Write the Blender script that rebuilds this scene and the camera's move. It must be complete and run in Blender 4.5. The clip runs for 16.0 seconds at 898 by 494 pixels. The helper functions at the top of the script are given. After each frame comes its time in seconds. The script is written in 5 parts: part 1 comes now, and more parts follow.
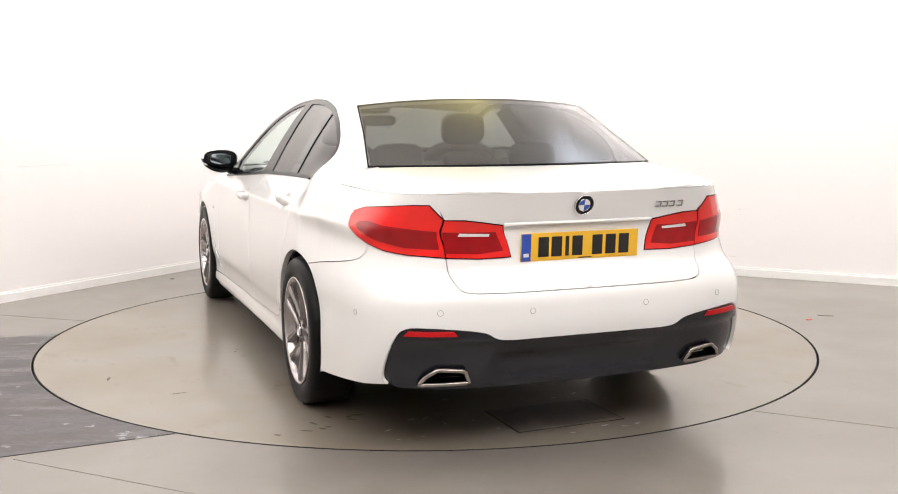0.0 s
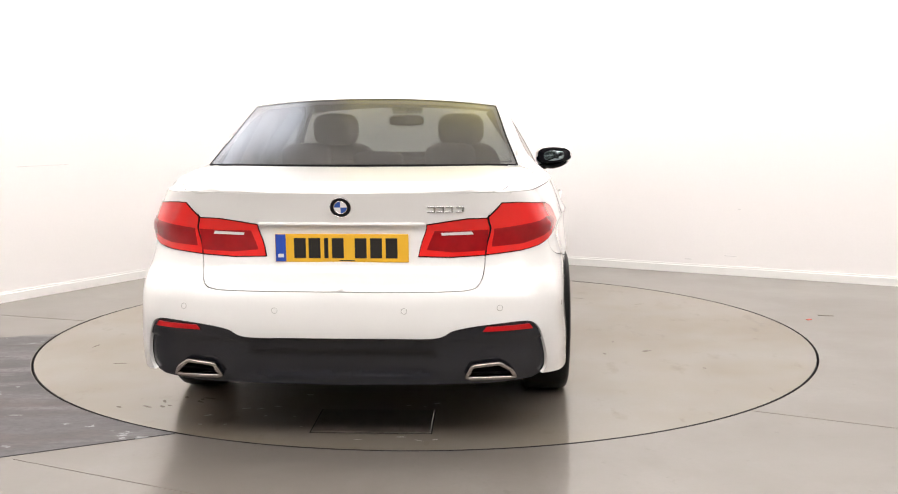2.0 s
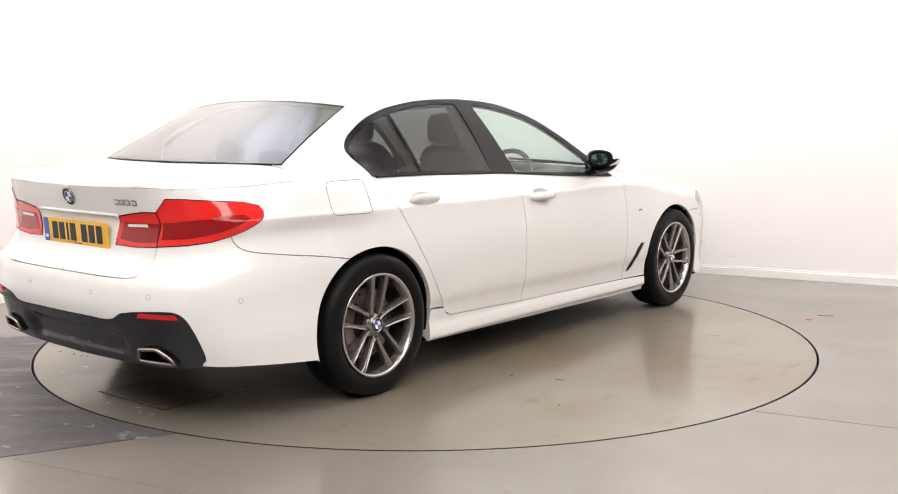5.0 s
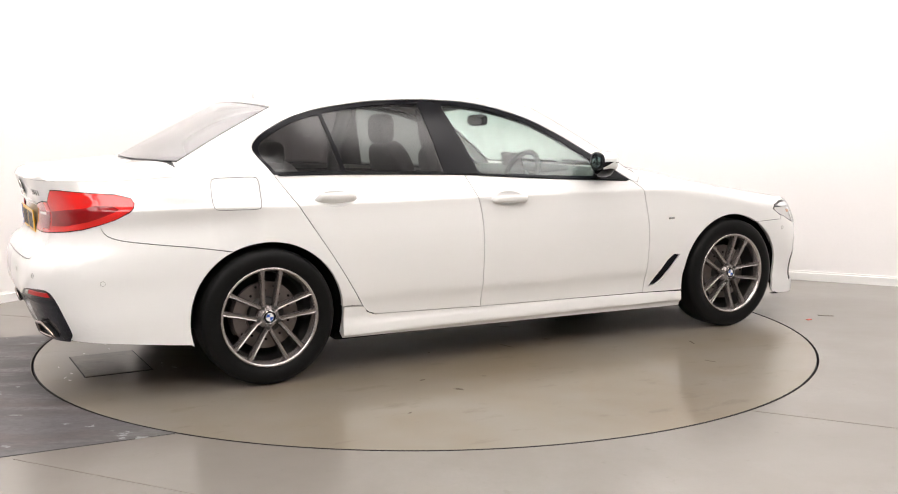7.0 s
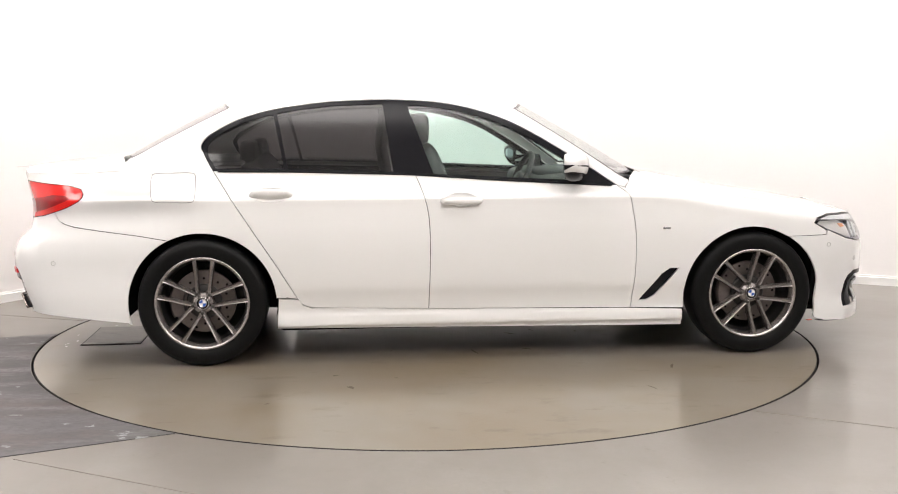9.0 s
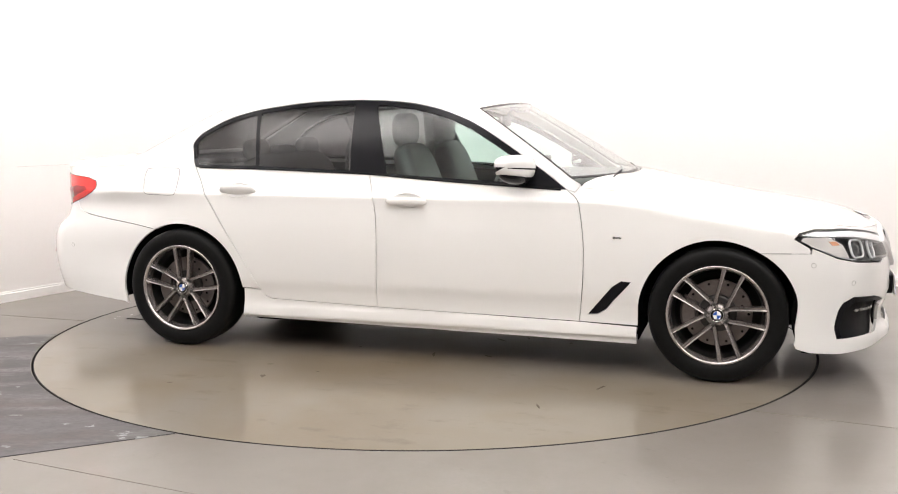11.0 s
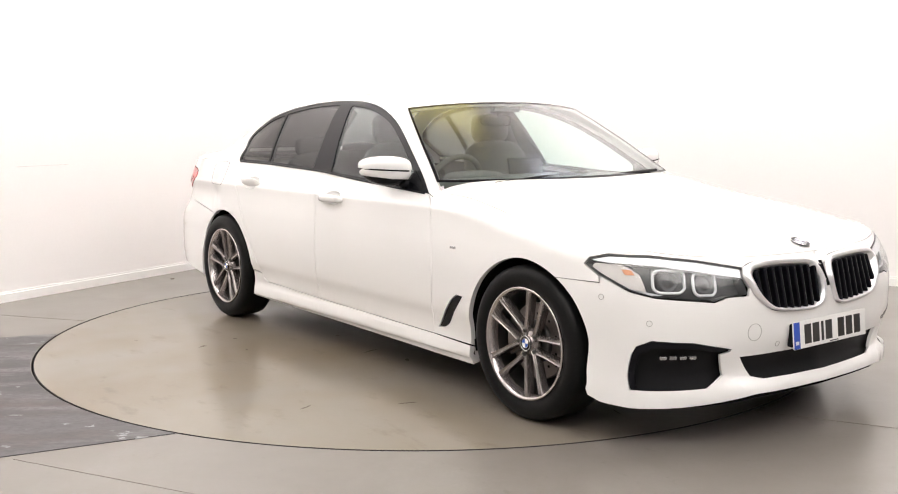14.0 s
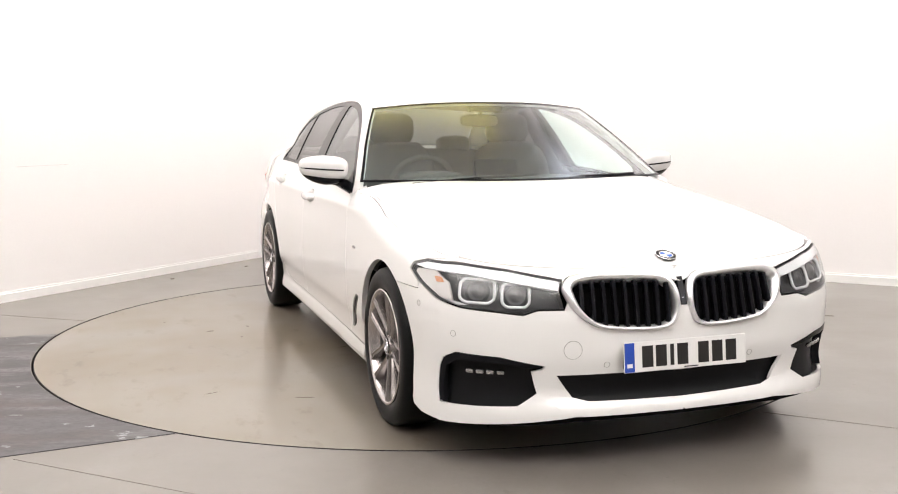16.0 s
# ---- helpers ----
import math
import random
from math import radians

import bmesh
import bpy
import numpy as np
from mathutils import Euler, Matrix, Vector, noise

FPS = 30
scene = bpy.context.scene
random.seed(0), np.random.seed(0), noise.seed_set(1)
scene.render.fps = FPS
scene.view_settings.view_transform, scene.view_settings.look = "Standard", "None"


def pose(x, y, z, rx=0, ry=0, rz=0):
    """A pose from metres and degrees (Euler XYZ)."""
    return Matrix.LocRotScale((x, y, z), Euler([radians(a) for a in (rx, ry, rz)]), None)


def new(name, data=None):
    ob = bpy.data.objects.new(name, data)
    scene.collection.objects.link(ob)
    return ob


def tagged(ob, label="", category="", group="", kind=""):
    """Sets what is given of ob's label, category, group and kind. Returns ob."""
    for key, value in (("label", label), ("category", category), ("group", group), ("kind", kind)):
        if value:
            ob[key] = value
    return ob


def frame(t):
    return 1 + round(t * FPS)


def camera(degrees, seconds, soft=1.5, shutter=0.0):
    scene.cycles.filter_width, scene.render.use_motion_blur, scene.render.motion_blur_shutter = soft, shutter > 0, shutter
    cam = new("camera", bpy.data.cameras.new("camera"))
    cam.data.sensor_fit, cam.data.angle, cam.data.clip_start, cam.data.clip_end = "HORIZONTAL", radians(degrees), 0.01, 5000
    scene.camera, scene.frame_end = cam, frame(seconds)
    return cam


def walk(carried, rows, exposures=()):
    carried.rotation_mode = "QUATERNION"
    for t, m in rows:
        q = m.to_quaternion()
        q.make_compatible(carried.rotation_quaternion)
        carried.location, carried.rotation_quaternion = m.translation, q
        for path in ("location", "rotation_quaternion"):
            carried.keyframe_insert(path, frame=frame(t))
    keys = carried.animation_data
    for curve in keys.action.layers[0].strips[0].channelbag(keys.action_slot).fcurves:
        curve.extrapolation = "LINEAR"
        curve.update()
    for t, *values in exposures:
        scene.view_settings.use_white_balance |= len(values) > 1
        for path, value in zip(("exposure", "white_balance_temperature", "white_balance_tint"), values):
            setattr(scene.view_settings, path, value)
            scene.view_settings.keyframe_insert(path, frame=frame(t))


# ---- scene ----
CAR_X, CAR_Y = 0.248, 0.166          # the car's origin on the turntable
TABLE_R = 2.247
TURN = [(0.0, 109.99), (0.5, 104.02), (1.0, 97.88), (1.5, 91.85), (2.0, 85.68), (2.5, 79.70), (3.0, 73.53), (3.5, 67.63),
        (4.0, 61.52), (4.5, 55.62), (5.0, 49.52), (5.2, 47.12), (6.25, 35.15), (7.3, 23.19), (7.5, 20.85), (8.0, 15.30), (8.5, 9.80),
        (9.0, 4.15), (9.2, 1.91), (10.25, -9.95), (11.3, -21.84), (11.5, -24.21), (12.0, -30.28), (12.5, -36.10),
        (13.0, -42.05), (13.5, -47.98), (14.0, -53.97), (14.5, -59.83), (15.0, -65.77), (15.5, -69.68), (16.0, -72.10)]

cam = camera(47.69, 16.0, soft=1.05)
EYE = pose(0, -6.113, 1.296, 90 - 7.20, 0.16, -1.23)
walk(cam, [(0.0, EYE), (16.0, EYE)])

# ---- light ----
world = bpy.data.worlds.new("studio_world")
scene.world = world
world.use_nodes = True
world.node_tree.nodes["Background"].inputs[0].default_value = (1, 0.98, 0.96, 1)
world.node_tree.nodes["Background"].inputs[1].default_value = 0.1
scene.view_settings.exposure = 0.0
PANEL_GLOW, WASH_GLOW, AMBER_GLOW, BLUE_GLOW = 6.4, 9.4, 1.5, 2.6


# ---- materials ----
def material(name, color, rough=0.5, metal=0.0, grain=0.0, scale=20.0, bump=0.0, coat=0.0, stain=0.0, stain_scale=1.5, stain_color=None, spec=0.5):
    m = bpy.data.materials.new(name)
    m.use_nodes = True
    nt = m.node_tree
    b = nt.nodes["Principled BSDF"]
    b.inputs["Base Color"].default_value = (*color, 1)
    b.inputs["Roughness"].default_value = rough
    b.inputs["Metallic"].default_value = metal
    b.inputs["Coat Weight"].default_value = coat
    b.inputs["Coat Roughness"].default_value = 0.04 if rough > 0.28 or rough < 0.22 else 0.2
    b.inputs["Specular IOR Level"].default_value = spec
    if grain or bump or stain:
        tc, mp = nt.nodes.new("ShaderNodeTexCoord"), nt.nodes.new("ShaderNodeMapping")
        mp.inputs["Location"].default_value = (3.17, 1.73, 0.37)
        nt.links.new(tc.outputs["Object"], mp.inputs["Vector"])
        n1 = nt.nodes.new("ShaderNodeTexNoise")
        n1.inputs["Scale"].default_value = scale
        n1.inputs["Detail"].default_value = 6
        nt.links.new(mp.outputs["Vector"], n1.inputs["Vector"])
        n2 = nt.nodes.new("ShaderNodeTexNoise")
        n2.inputs["Scale"].default_value = stain_scale
        n2.inputs["Detail"].default_value = 3
        n2.inputs["Roughness"].default_value = 0.62
        nt.links.new(mp.outputs["Vector"], n2.inputs["Vector"])
        lo = nt.nodes.new("ShaderNodeMix")
        lo.data_type = "RGBA"
        lo.inputs["A"].default_value = (*[c * (1 - grain) for c in color], 1)
        lo.inputs["B"].default_value = (*[min(1, c * (1 + grain)) for c in color], 1)
        nt.links.new(n1.outputs["Fac"], lo.inputs["Factor"])
        out = lo.outputs["Result"]
        if stain:
            ramp = nt.nodes.new("ShaderNodeMapRange")
            ramp.inputs["From Min"].default_value, ramp.inputs["From Max"].default_value = 0.0, 1.0
            ramp.inputs["To Max"].default_value = stain
            nt.links.new(n2.outputs["Fac"], ramp.inputs["Value"])
            mx = nt.nodes.new("ShaderNodeMix")
            mx.data_type = "RGBA"
            mx.inputs["B"].default_value = (*(stain_color or [c * 0.6 for c in color]), 1)
            nt.links.new(ramp.outputs["Result"], mx.inputs["Factor"])
            nt.links.new(out, mx.inputs["A"])
            out = mx.outputs["Result"]
        nt.links.new(out, b.inputs["Base Color"])
        rr = nt.nodes.new("ShaderNodeMapRange")
        rr.inputs["To Min"].default_value, rr.inputs["To Max"].default_value = rough * 0.8, min(1, rough * 1.2)
        nt.links.new(n2.outputs["Fac"], rr.inputs["Value"])
        nt.links.new(rr.outputs["Result"], b.inputs["Roughness"])
        if bump:
            bp = nt.nodes.new("ShaderNodeBump")
            bp.inputs["Strength"].default_value = bump
            bp.inputs["Distance"].default_value = 0.004
            nt.links.new(n1.outputs["Fac"], bp.inputs["Height"])
            nt.links.new(bp.outputs["Normal"], b.inputs["Normal"])
    return m


def layered(name, color, rough, layers, coat=0.0, spec=0.5, bump=0.0):
    """A worn surface: layers of (colour, (scale x, y), detail, from, to, share) laid on by noise, each with edges of its own."""
    m = bpy.data.materials.new(name)
    m.use_nodes = True
    nt = m.node_tree
    b = nt.nodes["Principled BSDF"]
    b.inputs["Coat Weight"].default_value, b.inputs["Coat Roughness"].default_value, b.inputs["Specular IOR Level"].default_value = coat, 0.14, spec
    tc = nt.nodes.new("ShaderNodeTexCoord")
    out, fine = None, None
    for i, (tint, sc, detail, lo, hi, share) in enumerate(layers):
        mp, n, r, mx = (nt.nodes.new("ShaderNode" + k) for k in ("Mapping", "TexNoise", "MapRange", "Mix"))
        mp.inputs["Location"].default_value = (3.17 + 5.3 * i, 1.73 - 2.9 * i, 0.37 + i)
        mp.inputs["Scale"].default_value = (sc[0], sc[1], 1.0)
        n.inputs["Scale"].default_value, n.inputs["Detail"].default_value, n.inputs["Roughness"].default_value = 1.0, detail, 0.6
        r.inputs["From Min"].default_value, r.inputs["From Max"].default_value, r.inputs["To Max"].default_value = lo, hi, share
        mx.data_type = "RGBA"
        mx.inputs["B"].default_value = (*tint, 1)
        nt.links.new(tc.outputs["Object"], mp.inputs["Vector"])
        nt.links.new(mp.outputs["Vector"], n.inputs["Vector"])
        nt.links.new(n.outputs["Fac"], r.inputs["Value"])
        nt.links.new(r.outputs["Result"], mx.inputs["Factor"])
        if out is None:
            mx.inputs["A"].default_value = (*color, 1)
            rr = nt.nodes.new("ShaderNodeMapRange")
            rr.inputs["To Min"].default_value, rr.inputs["To Max"].default_value = rough * 0.8, rough * 1.25
            nt.links.new(n.outputs["Fac"], rr.inputs["Value"])
            nt.links.new(rr.outputs["Result"], b.inputs["Roughness"])
        else:
            nt.links.new(out, mx.inputs["A"])
        out, fine = mx.outputs["Result"], n
    nt.links.new(out, b.inputs["Base Color"])
    if bump:
        bp = nt.nodes.new("ShaderNodeBump")
        bp.inputs["Strength"].default_value, bp.inputs["Distance"].default_value = bump, 0.003
        nt.links.new(fine.outputs["Fac"], bp.inputs["Height"])
        nt.links.new(bp.outputs["Normal"], b.inputs["Normal"])
    return m


def glass(name, tint, gloss=1.0, film=0.075):
    """A pane: tinted see-through with a mirror film by Fresnel."""
    m = bpy.data.materials.new(name)
    m.use_nodes = True
    nt = m.node_tree
    nt.nodes.remove(nt.nodes["Principled BSDF"])
    tr, gl, mx, fr, pw, ad = (nt.nodes.new("ShaderNode" + k) for k in ("BsdfTransparent", "BsdfGlossy", "MixShader", "LayerWeight", "Math", "Math"))
    tr.inputs["Color"].default_value = (*tint, 1)
    gl.inputs["Roughness"].default_value = 0.2
    gl.inputs["Color"].default_value = (gloss, gloss, gloss, 1)
    fr.inputs["Blend"].default_value = 0.5
    pw.operation, ad.operation = "POWER", "MULTIPLY_ADD"
    pw.inputs[1].default_value = 4.5
    ad.inputs[1].default_value, ad.inputs[2].default_value = 0.85, film
    nt.links.new(fr.outputs["Facing"], pw.inputs[0])
    nt.links.new(pw.outputs[0], ad.inputs[0])
    nt.links.new(ad.outputs[0], mx.inputs["Fac"])
    nt.links.new(tr.outputs[0], mx.inputs[1])
    nt.links.new(gl.outputs[0], mx.inputs[2])
    nt.links.new(mx.outputs[0], nt.nodes["Material Output"].inputs["Surface"])
    return m


def glow(name, color, strength):
    m = bpy.data.materials.new(name)
    m.use_nodes = True
    b = m.node_tree.nodes["Principled BSDF"]
    b.inputs["Base Color"].default_value = (*color, 1)
    b.inputs["Emission Color"].default_value = (*color, 1)
    b.inputs["Emission Strength"].default_value = strength
    return m


M_WALL = material("white_wall_paint", (0.845, 0.818, 0.805), 0.6, grain=0.015, scale=60, bump=0.05, stain=0.05, stain_scale=0.8)
M_SKIRT = material("skirting_paint", (0.80, 0.79, 0.77), 0.4, grain=0.02)
M_CEIL = material("ceiling_board", (0.84, 0.83, 0.82), 0.8, grain=0.03, scale=80)
M_FLOOR = layered("painted_concrete", (0.188, 0.168, 0.150), 0.37, [((0.155, 0.137, 0.120), (1.1, 1.5), 4, 0.40, 0.75, 0.55), ((0.25, 0.232, 0.215), (2.2, 1.2), 5, 0.50, 0.72, 0.4),
                  ((0.11, 0.095, 0.08), (16, 12), 3, 0.66, 0.74, 0.35), ((0.17, 0.155, 0.14), (55, 55), 4, 0.35, 0.65, 0.35)], coat=0.48)
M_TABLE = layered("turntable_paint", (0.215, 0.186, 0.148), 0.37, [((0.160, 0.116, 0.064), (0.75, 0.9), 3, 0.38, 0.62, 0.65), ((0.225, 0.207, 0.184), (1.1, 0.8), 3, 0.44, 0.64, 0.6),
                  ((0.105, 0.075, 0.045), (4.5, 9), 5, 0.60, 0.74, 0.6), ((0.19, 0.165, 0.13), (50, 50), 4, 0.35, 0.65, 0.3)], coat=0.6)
M_PATCH = layered("dark_floor_sheet", (0.100, 0.096, 0.100), 0.42, [((0.055, 0.050, 0.052), (0.9, 2.6), 4, 0.44, 0.62, 0.65), ((0.19, 0.182, 0.185), (1.6, 6.0), 6, 0.50, 0.64, 0.75),
                  ((0.085, 0.055, 0.045), (2.2, 6.0), 5, 0.52, 0.68, 0.45), ((0.36, 0.38, 0.38), (9, 15), 5, 0.645, 0.675, 0.85), ((0.055, 0.052, 0.053), (30, 45), 4, 0.45, 0.6, 0.5)], spec=0.3, bump=0.2)
M_COVER = layered("cover_plate_steel", (0.125, 0.106, 0.088), 0.42, [((0.20, 0.175, 0.15), (7, 9), 5, 0.5, 0.66, 0.7), ((0.07, 0.06, 0.05), (12, 14), 5, 0.55, 0.66, 0.7)], coat=0.5)
M_FLECK = material("pale_paint_fleck", (0.50, 0.48, 0.45), 0.6, grain=0.2, scale=80)
M_BACKWALL = material("grey_bounce_wall", (0.33, 0.325, 0.32), 0.8, grain=0.05, scale=30)
M_GAP = material("black_gap", (0.012, 0.011, 0.010), 0.8)
M_JOINT = material("floor_joint", (0.20, 0.18, 0.16), 0.7, grain=0.2, scale=40)
M_DIRT = material("dried_dirt", (0.10, 0.08, 0.06), 0.8, grain=0.4, scale=60)
M_PAINT = material("white_car_paint", (0.82, 0.812, 0.795), 0.32, coat=1.0, grain=0.01, scale=300)
M_BLACK = material("gloss_black_trim", (0.007, 0.007, 0.009), 0.22, spec=0.16)
M_SATIN = material("satin_black_plastic", (0.008, 0.008, 0.009), 0.45, grain=0.2, scale=200, bump=0.05, spec=0.15)
M_DARK = material("dark_liner", (0.004, 0.004, 0.004), 0.9, spec=0.05)
M_DIFF = material("dark_blue_grey_plastic", (0.010, 0.011, 0.016), 0.24, coat=0.5, grain=0.05, scale=120, spec=0.35)
M_TYRE = material("tyre_rubber", (0.007, 0.007, 0.007), 0.42, grain=0.25, scale=90, bump=0.1, spec=0.12)
M_RIM = material("grey_alloy", (0.50, 0.465, 0.455), 0.24, metal=0.85, grain=0.04, scale=50)
M_SPOKE = material("dark_grey_alloy", (0.30, 0.275, 0.268), 0.27, metal=0.85, grain=0.06, scale=50)
# Inner alloy darkened: the shade between the spokes is put into its colour.
M_RIM_IN = material("shaded_dark_alloy", (0.055, 0.052, 0.05), 0.36, metal=0.7)
M_PIPE = material("dull_bronze_steel", (0.42, 0.37, 0.34), 0.25, metal=0.95)
M_GRILLE_RIM = material("satin_chrome", (0.90, 0.90, 0.91), 0.34, metal=0.85)
M_CHROME = material("chrome", (0.86, 0.86, 0.87), 0.16, metal=1.0)
M_STEEL = material("brake_steel", (0.19, 0.165, 0.155), 0.38, metal=0.8, grain=0.15, scale=60)
M_RED = material("red_lamp_lens", (0.80, 0.016, 0.014), 0.12, coat=0.8, grain=0.15, scale=9, spec=0.3)
M_RED_DARK = material("deep_red_lamp_lens", (0.30, 0.003, 0.006), 0.13, coat=0.5, grain=0.35, scale=22, spec=0.3)
M_REFLECTOR = material("red_reflector", (0.52, 0.006, 0.010), 0.3, coat=0.2, spec=0.3, grain=0.25, scale=160)
M_WHITE_LENS = material("pale_lamp_lens", (0.75, 0.72, 0.70), 0.2, coat=1.0)
M_MARK = material("dull_chrome", (0.45, 0.45, 0.45), 0.25, metal=0.9)
M_SENSOR = material("sensor_edge", (0.42, 0.41, 0.39), 0.5)
M_AMBER = material("amber_lens", (0.72, 0.33, 0.18), 0.25, coat=0.5)
M_LAMP_GREY = material("lamp_housing_grey", (0.065, 0.066, 0.070), 0.32, coat=0.3)
M_RING = material("lamp_ring_white", (0.82, 0.83, 0.85), 0.25, coat=0.5)
M_BLUE = material("badge_blue", (0.03, 0.10, 0.42), 0.2, coat=1.0)
M_WHITE = material("badge_white", (0.8, 0.8, 0.82), 0.2, coat=1.0)
M_PLATE_Y = material("yellow_plate", (0.83, 0.47, 0.03), 0.35, coat=0.3, grain=0.03, scale=80)
M_PLATE_W = material("white_plate", (0.80, 0.79, 0.77), 0.35, coat=0.3, grain=0.03, scale=80)
M_PLATE_BLUE = material("plate_blue_band", (0.02, 0.07, 0.42), 0.35, coat=0.3)
M_INK = material("plate_black", (0.015, 0.013, 0.012), 0.4)
M_SEAT = material("black_leather", (0.055, 0.053, 0.052), 0.45, grain=0.12, scale=8)
M_DASH = material("dark_dashboard", (0.09, 0.09, 0.09), 0.6, grain=0.1, scale=8)
M_LINING = material("grey_headlining", (0.28, 0.27, 0.255), 0.9, grain=0.05, scale=150)
# Dark teal tint stands in for the dark room that the mirror reflects.
M_MIRROR = material("mirror_glass", (0.30, 0.36, 0.38), 0.02, metal=1.0)
G_CLEAR = glass("clear_car_glass", (0.76, 0.90, 0.86), 0.9, 0.06)
G_PRIVACY = glass("privacy_glass", (0.20, 0.195, 0.20), 0.85, 0.045)
G_SCREEN = glass("windscreen_glass", (0.78, 0.89, 0.85), 0.85, 0.18)
G_BACK = glass("rear_window_glass", (0.25, 0.245, 0.25), 0.85, 0.20)
G_LAMP = glass("headlamp_cover", (0.96, 0.97, 0.97), 0.8)
M_LIGHT = glow("light_panel_glow", (1.0, 0.955, 0.933), PANEL_GLOW)
M_LIGHT_AMBER = glow("yellow_lamp_glow", (1.0, 0.90, 0.42), AMBER_GLOW)
M_LIGHT_BLUE = glow("cool_lamp_glow", (0.84, 0.89, 1.0), BLUE_GLOW)
M_LIGHT_WASH = glow("wall_wash_glow", (1.0, 0.962, 0.948), WASH_GLOW)


# ---- mesh helpers ----
def part(name, bm, mat, parent=None, label="", smooth=True, normals=None, sharp=None):
    me = bpy.data.meshes.new(name)
    bm.normal_update()
    if sharp is not None:
        for e in bm.edges:
            if len(e.link_faces) == 2 and e.calc_face_angle(0) > math.radians(sharp):
                e.smooth = False
    bm.to_mesh(me)
    bm.free()
    for m in (mat if isinstance(mat, (list, tuple)) else [mat]):
        me.materials.append(m)
    if smooth:
        me.shade_smooth() if sharp is None else me.polygons.foreach_set("use_smooth", [True] * len(me.polygons))
    ob = new(name, me)
    if parent is not None:
        ob.parent = parent
    if label:
        ob["label"] = label
    return ob


def box(bm, size, m, bevel=0.0, seg=2):
    """A box of that size at the pose m, its edges rounded by bevel."""
    g = bmesh.ops.create_cube(bm, size=1.0, matrix=m @ Matrix.Diagonal((*size, 1)))
    if bevel:
        es = list({e for v in g["verts"] for e in v.link_edges})
        bmesh.ops.bevel(bm, geom=es, offset=bevel, segments=seg, affect="EDGES", profile=0.5)


def lathe(bm, profile, m=None, n=64):
    """Turns the profile of (radius, along) round the y axis."""
    m = m or Matrix()
    rings = []
    for r, a in profile:
        rings.append([bm.verts.new(m @ Vector((r * math.cos(2 * math.pi * i / n), a, r * math.sin(2 * math.pi * i / n)))) for i in range(n)])
    for p, q in zip(rings, rings[1:]):
        for i in range(n):
            bm.faces.new((p[i], p[(i + 1) % n], q[(i + 1) % n], q[i]))
    return rings


def cap(bm, ring):
    bm.faces.new(ring)


def tube(bm, pts, r, n=10, closed=False):
    pts = [Vector(p) for p in pts]
    rings = []
    for i, p in enumerate(pts):
        a = pts[(i - 1) % len(pts)] if closed or i else p
        b = pts[(i + 1) % len(pts)] if closed or i < len(pts) - 1 else p
        d = (b - a).normalized()
        u = d.orthogonal().normalized() if i == 0 else (rings_u - d * rings_u.dot(d)).normalized()
        rings_u = u
        w = d.cross(u)
        rings.append([bm.verts.new(p + r * (math.cos(2 * math.pi * k / n) * u + math.sin(2 * math.pi * k / n) * w)) for k in range(n)])
    pairs = list(zip(rings, rings[1:])) + ([(rings[-1], rings[0])] if closed else [])
    for p, q in pairs:
        for k in range(n):
            bm.faces.new((p[k], p[(k + 1) % n], q[(k + 1) % n], q[k]))
    if not closed:
        bm.faces.new(list(reversed(rings[0])))
        bm.faces.new(rings[-1])


def arc(pts, n=6):
    """A smooth line through the points."""
    if len(pts) < 3:
        return [tuple(p) for p in pts]
    P = [np.array(p, float) for p in pts]
    P = [2 * P[0] - P[1]] + P + [2 * P[-1] - P[-2]]
    out = []
    for i in range(1, len(P) - 2):
        for k in range(n):
            t = k / n
            out.append(tuple(0.5 * (2 * P[i] + (P[i + 1] - P[i - 1]) * t + (2 * P[i - 1] - 5 * P[i] + 4 * P[i + 1] - P[i + 2]) * t * t
                                    + (3 * P[i] - P[i - 1] - 3 * P[i + 1] + P[i + 2]) * t**3)))
    return out + [tuple(P[-2])]


def ring_of(pts, n=6):
    """A smooth closed line through the points."""
    k = len(pts)
    return arc([pts[-2], pts[-1], *pts, pts[0], pts[1]], n)[2 * n:(2 + k) * n]


def clean(poly, gap):
    """The outline counter-clockwise, without doubled points, drawn in by gap."""
    out = []
    for q in poly:
        if not out or math.hypot(q[0] - out[-1][0], q[1] - out[-1][1]) > 0.0025:
            out.append(q)
    if math.hypot(out[0][0] - out[-1][0], out[0][1] - out[-1][1]) < 0.0025:
        out.pop()
    a = sum(p[0] * q[1] - q[0] * p[1] for p, q in zip(out, out[1:] + out[:1]))
    if a < 0:
        out.reverse()
    if not gap:
        return out
    res = []
    for i, q in enumerate(out):
        p, r = out[i - 1], out[(i + 1) % len(out)]
        d1, d2 = Vector((q[0] - p[0], q[1] - p[1])).normalized(), Vector((r[0] - q[0], r[1] - q[1])).normalized()
        n1, n2 = Vector((-d1.y, d1.x)), Vector((-d2.y, d2.x))
        m = n1 + n2
        m = m / max(0.35, m.length_squared / 2) if m.length > 1e-6 else n1
        res.append((q[0] + m.x * gap, q[1] + m.y * gap))
    return res


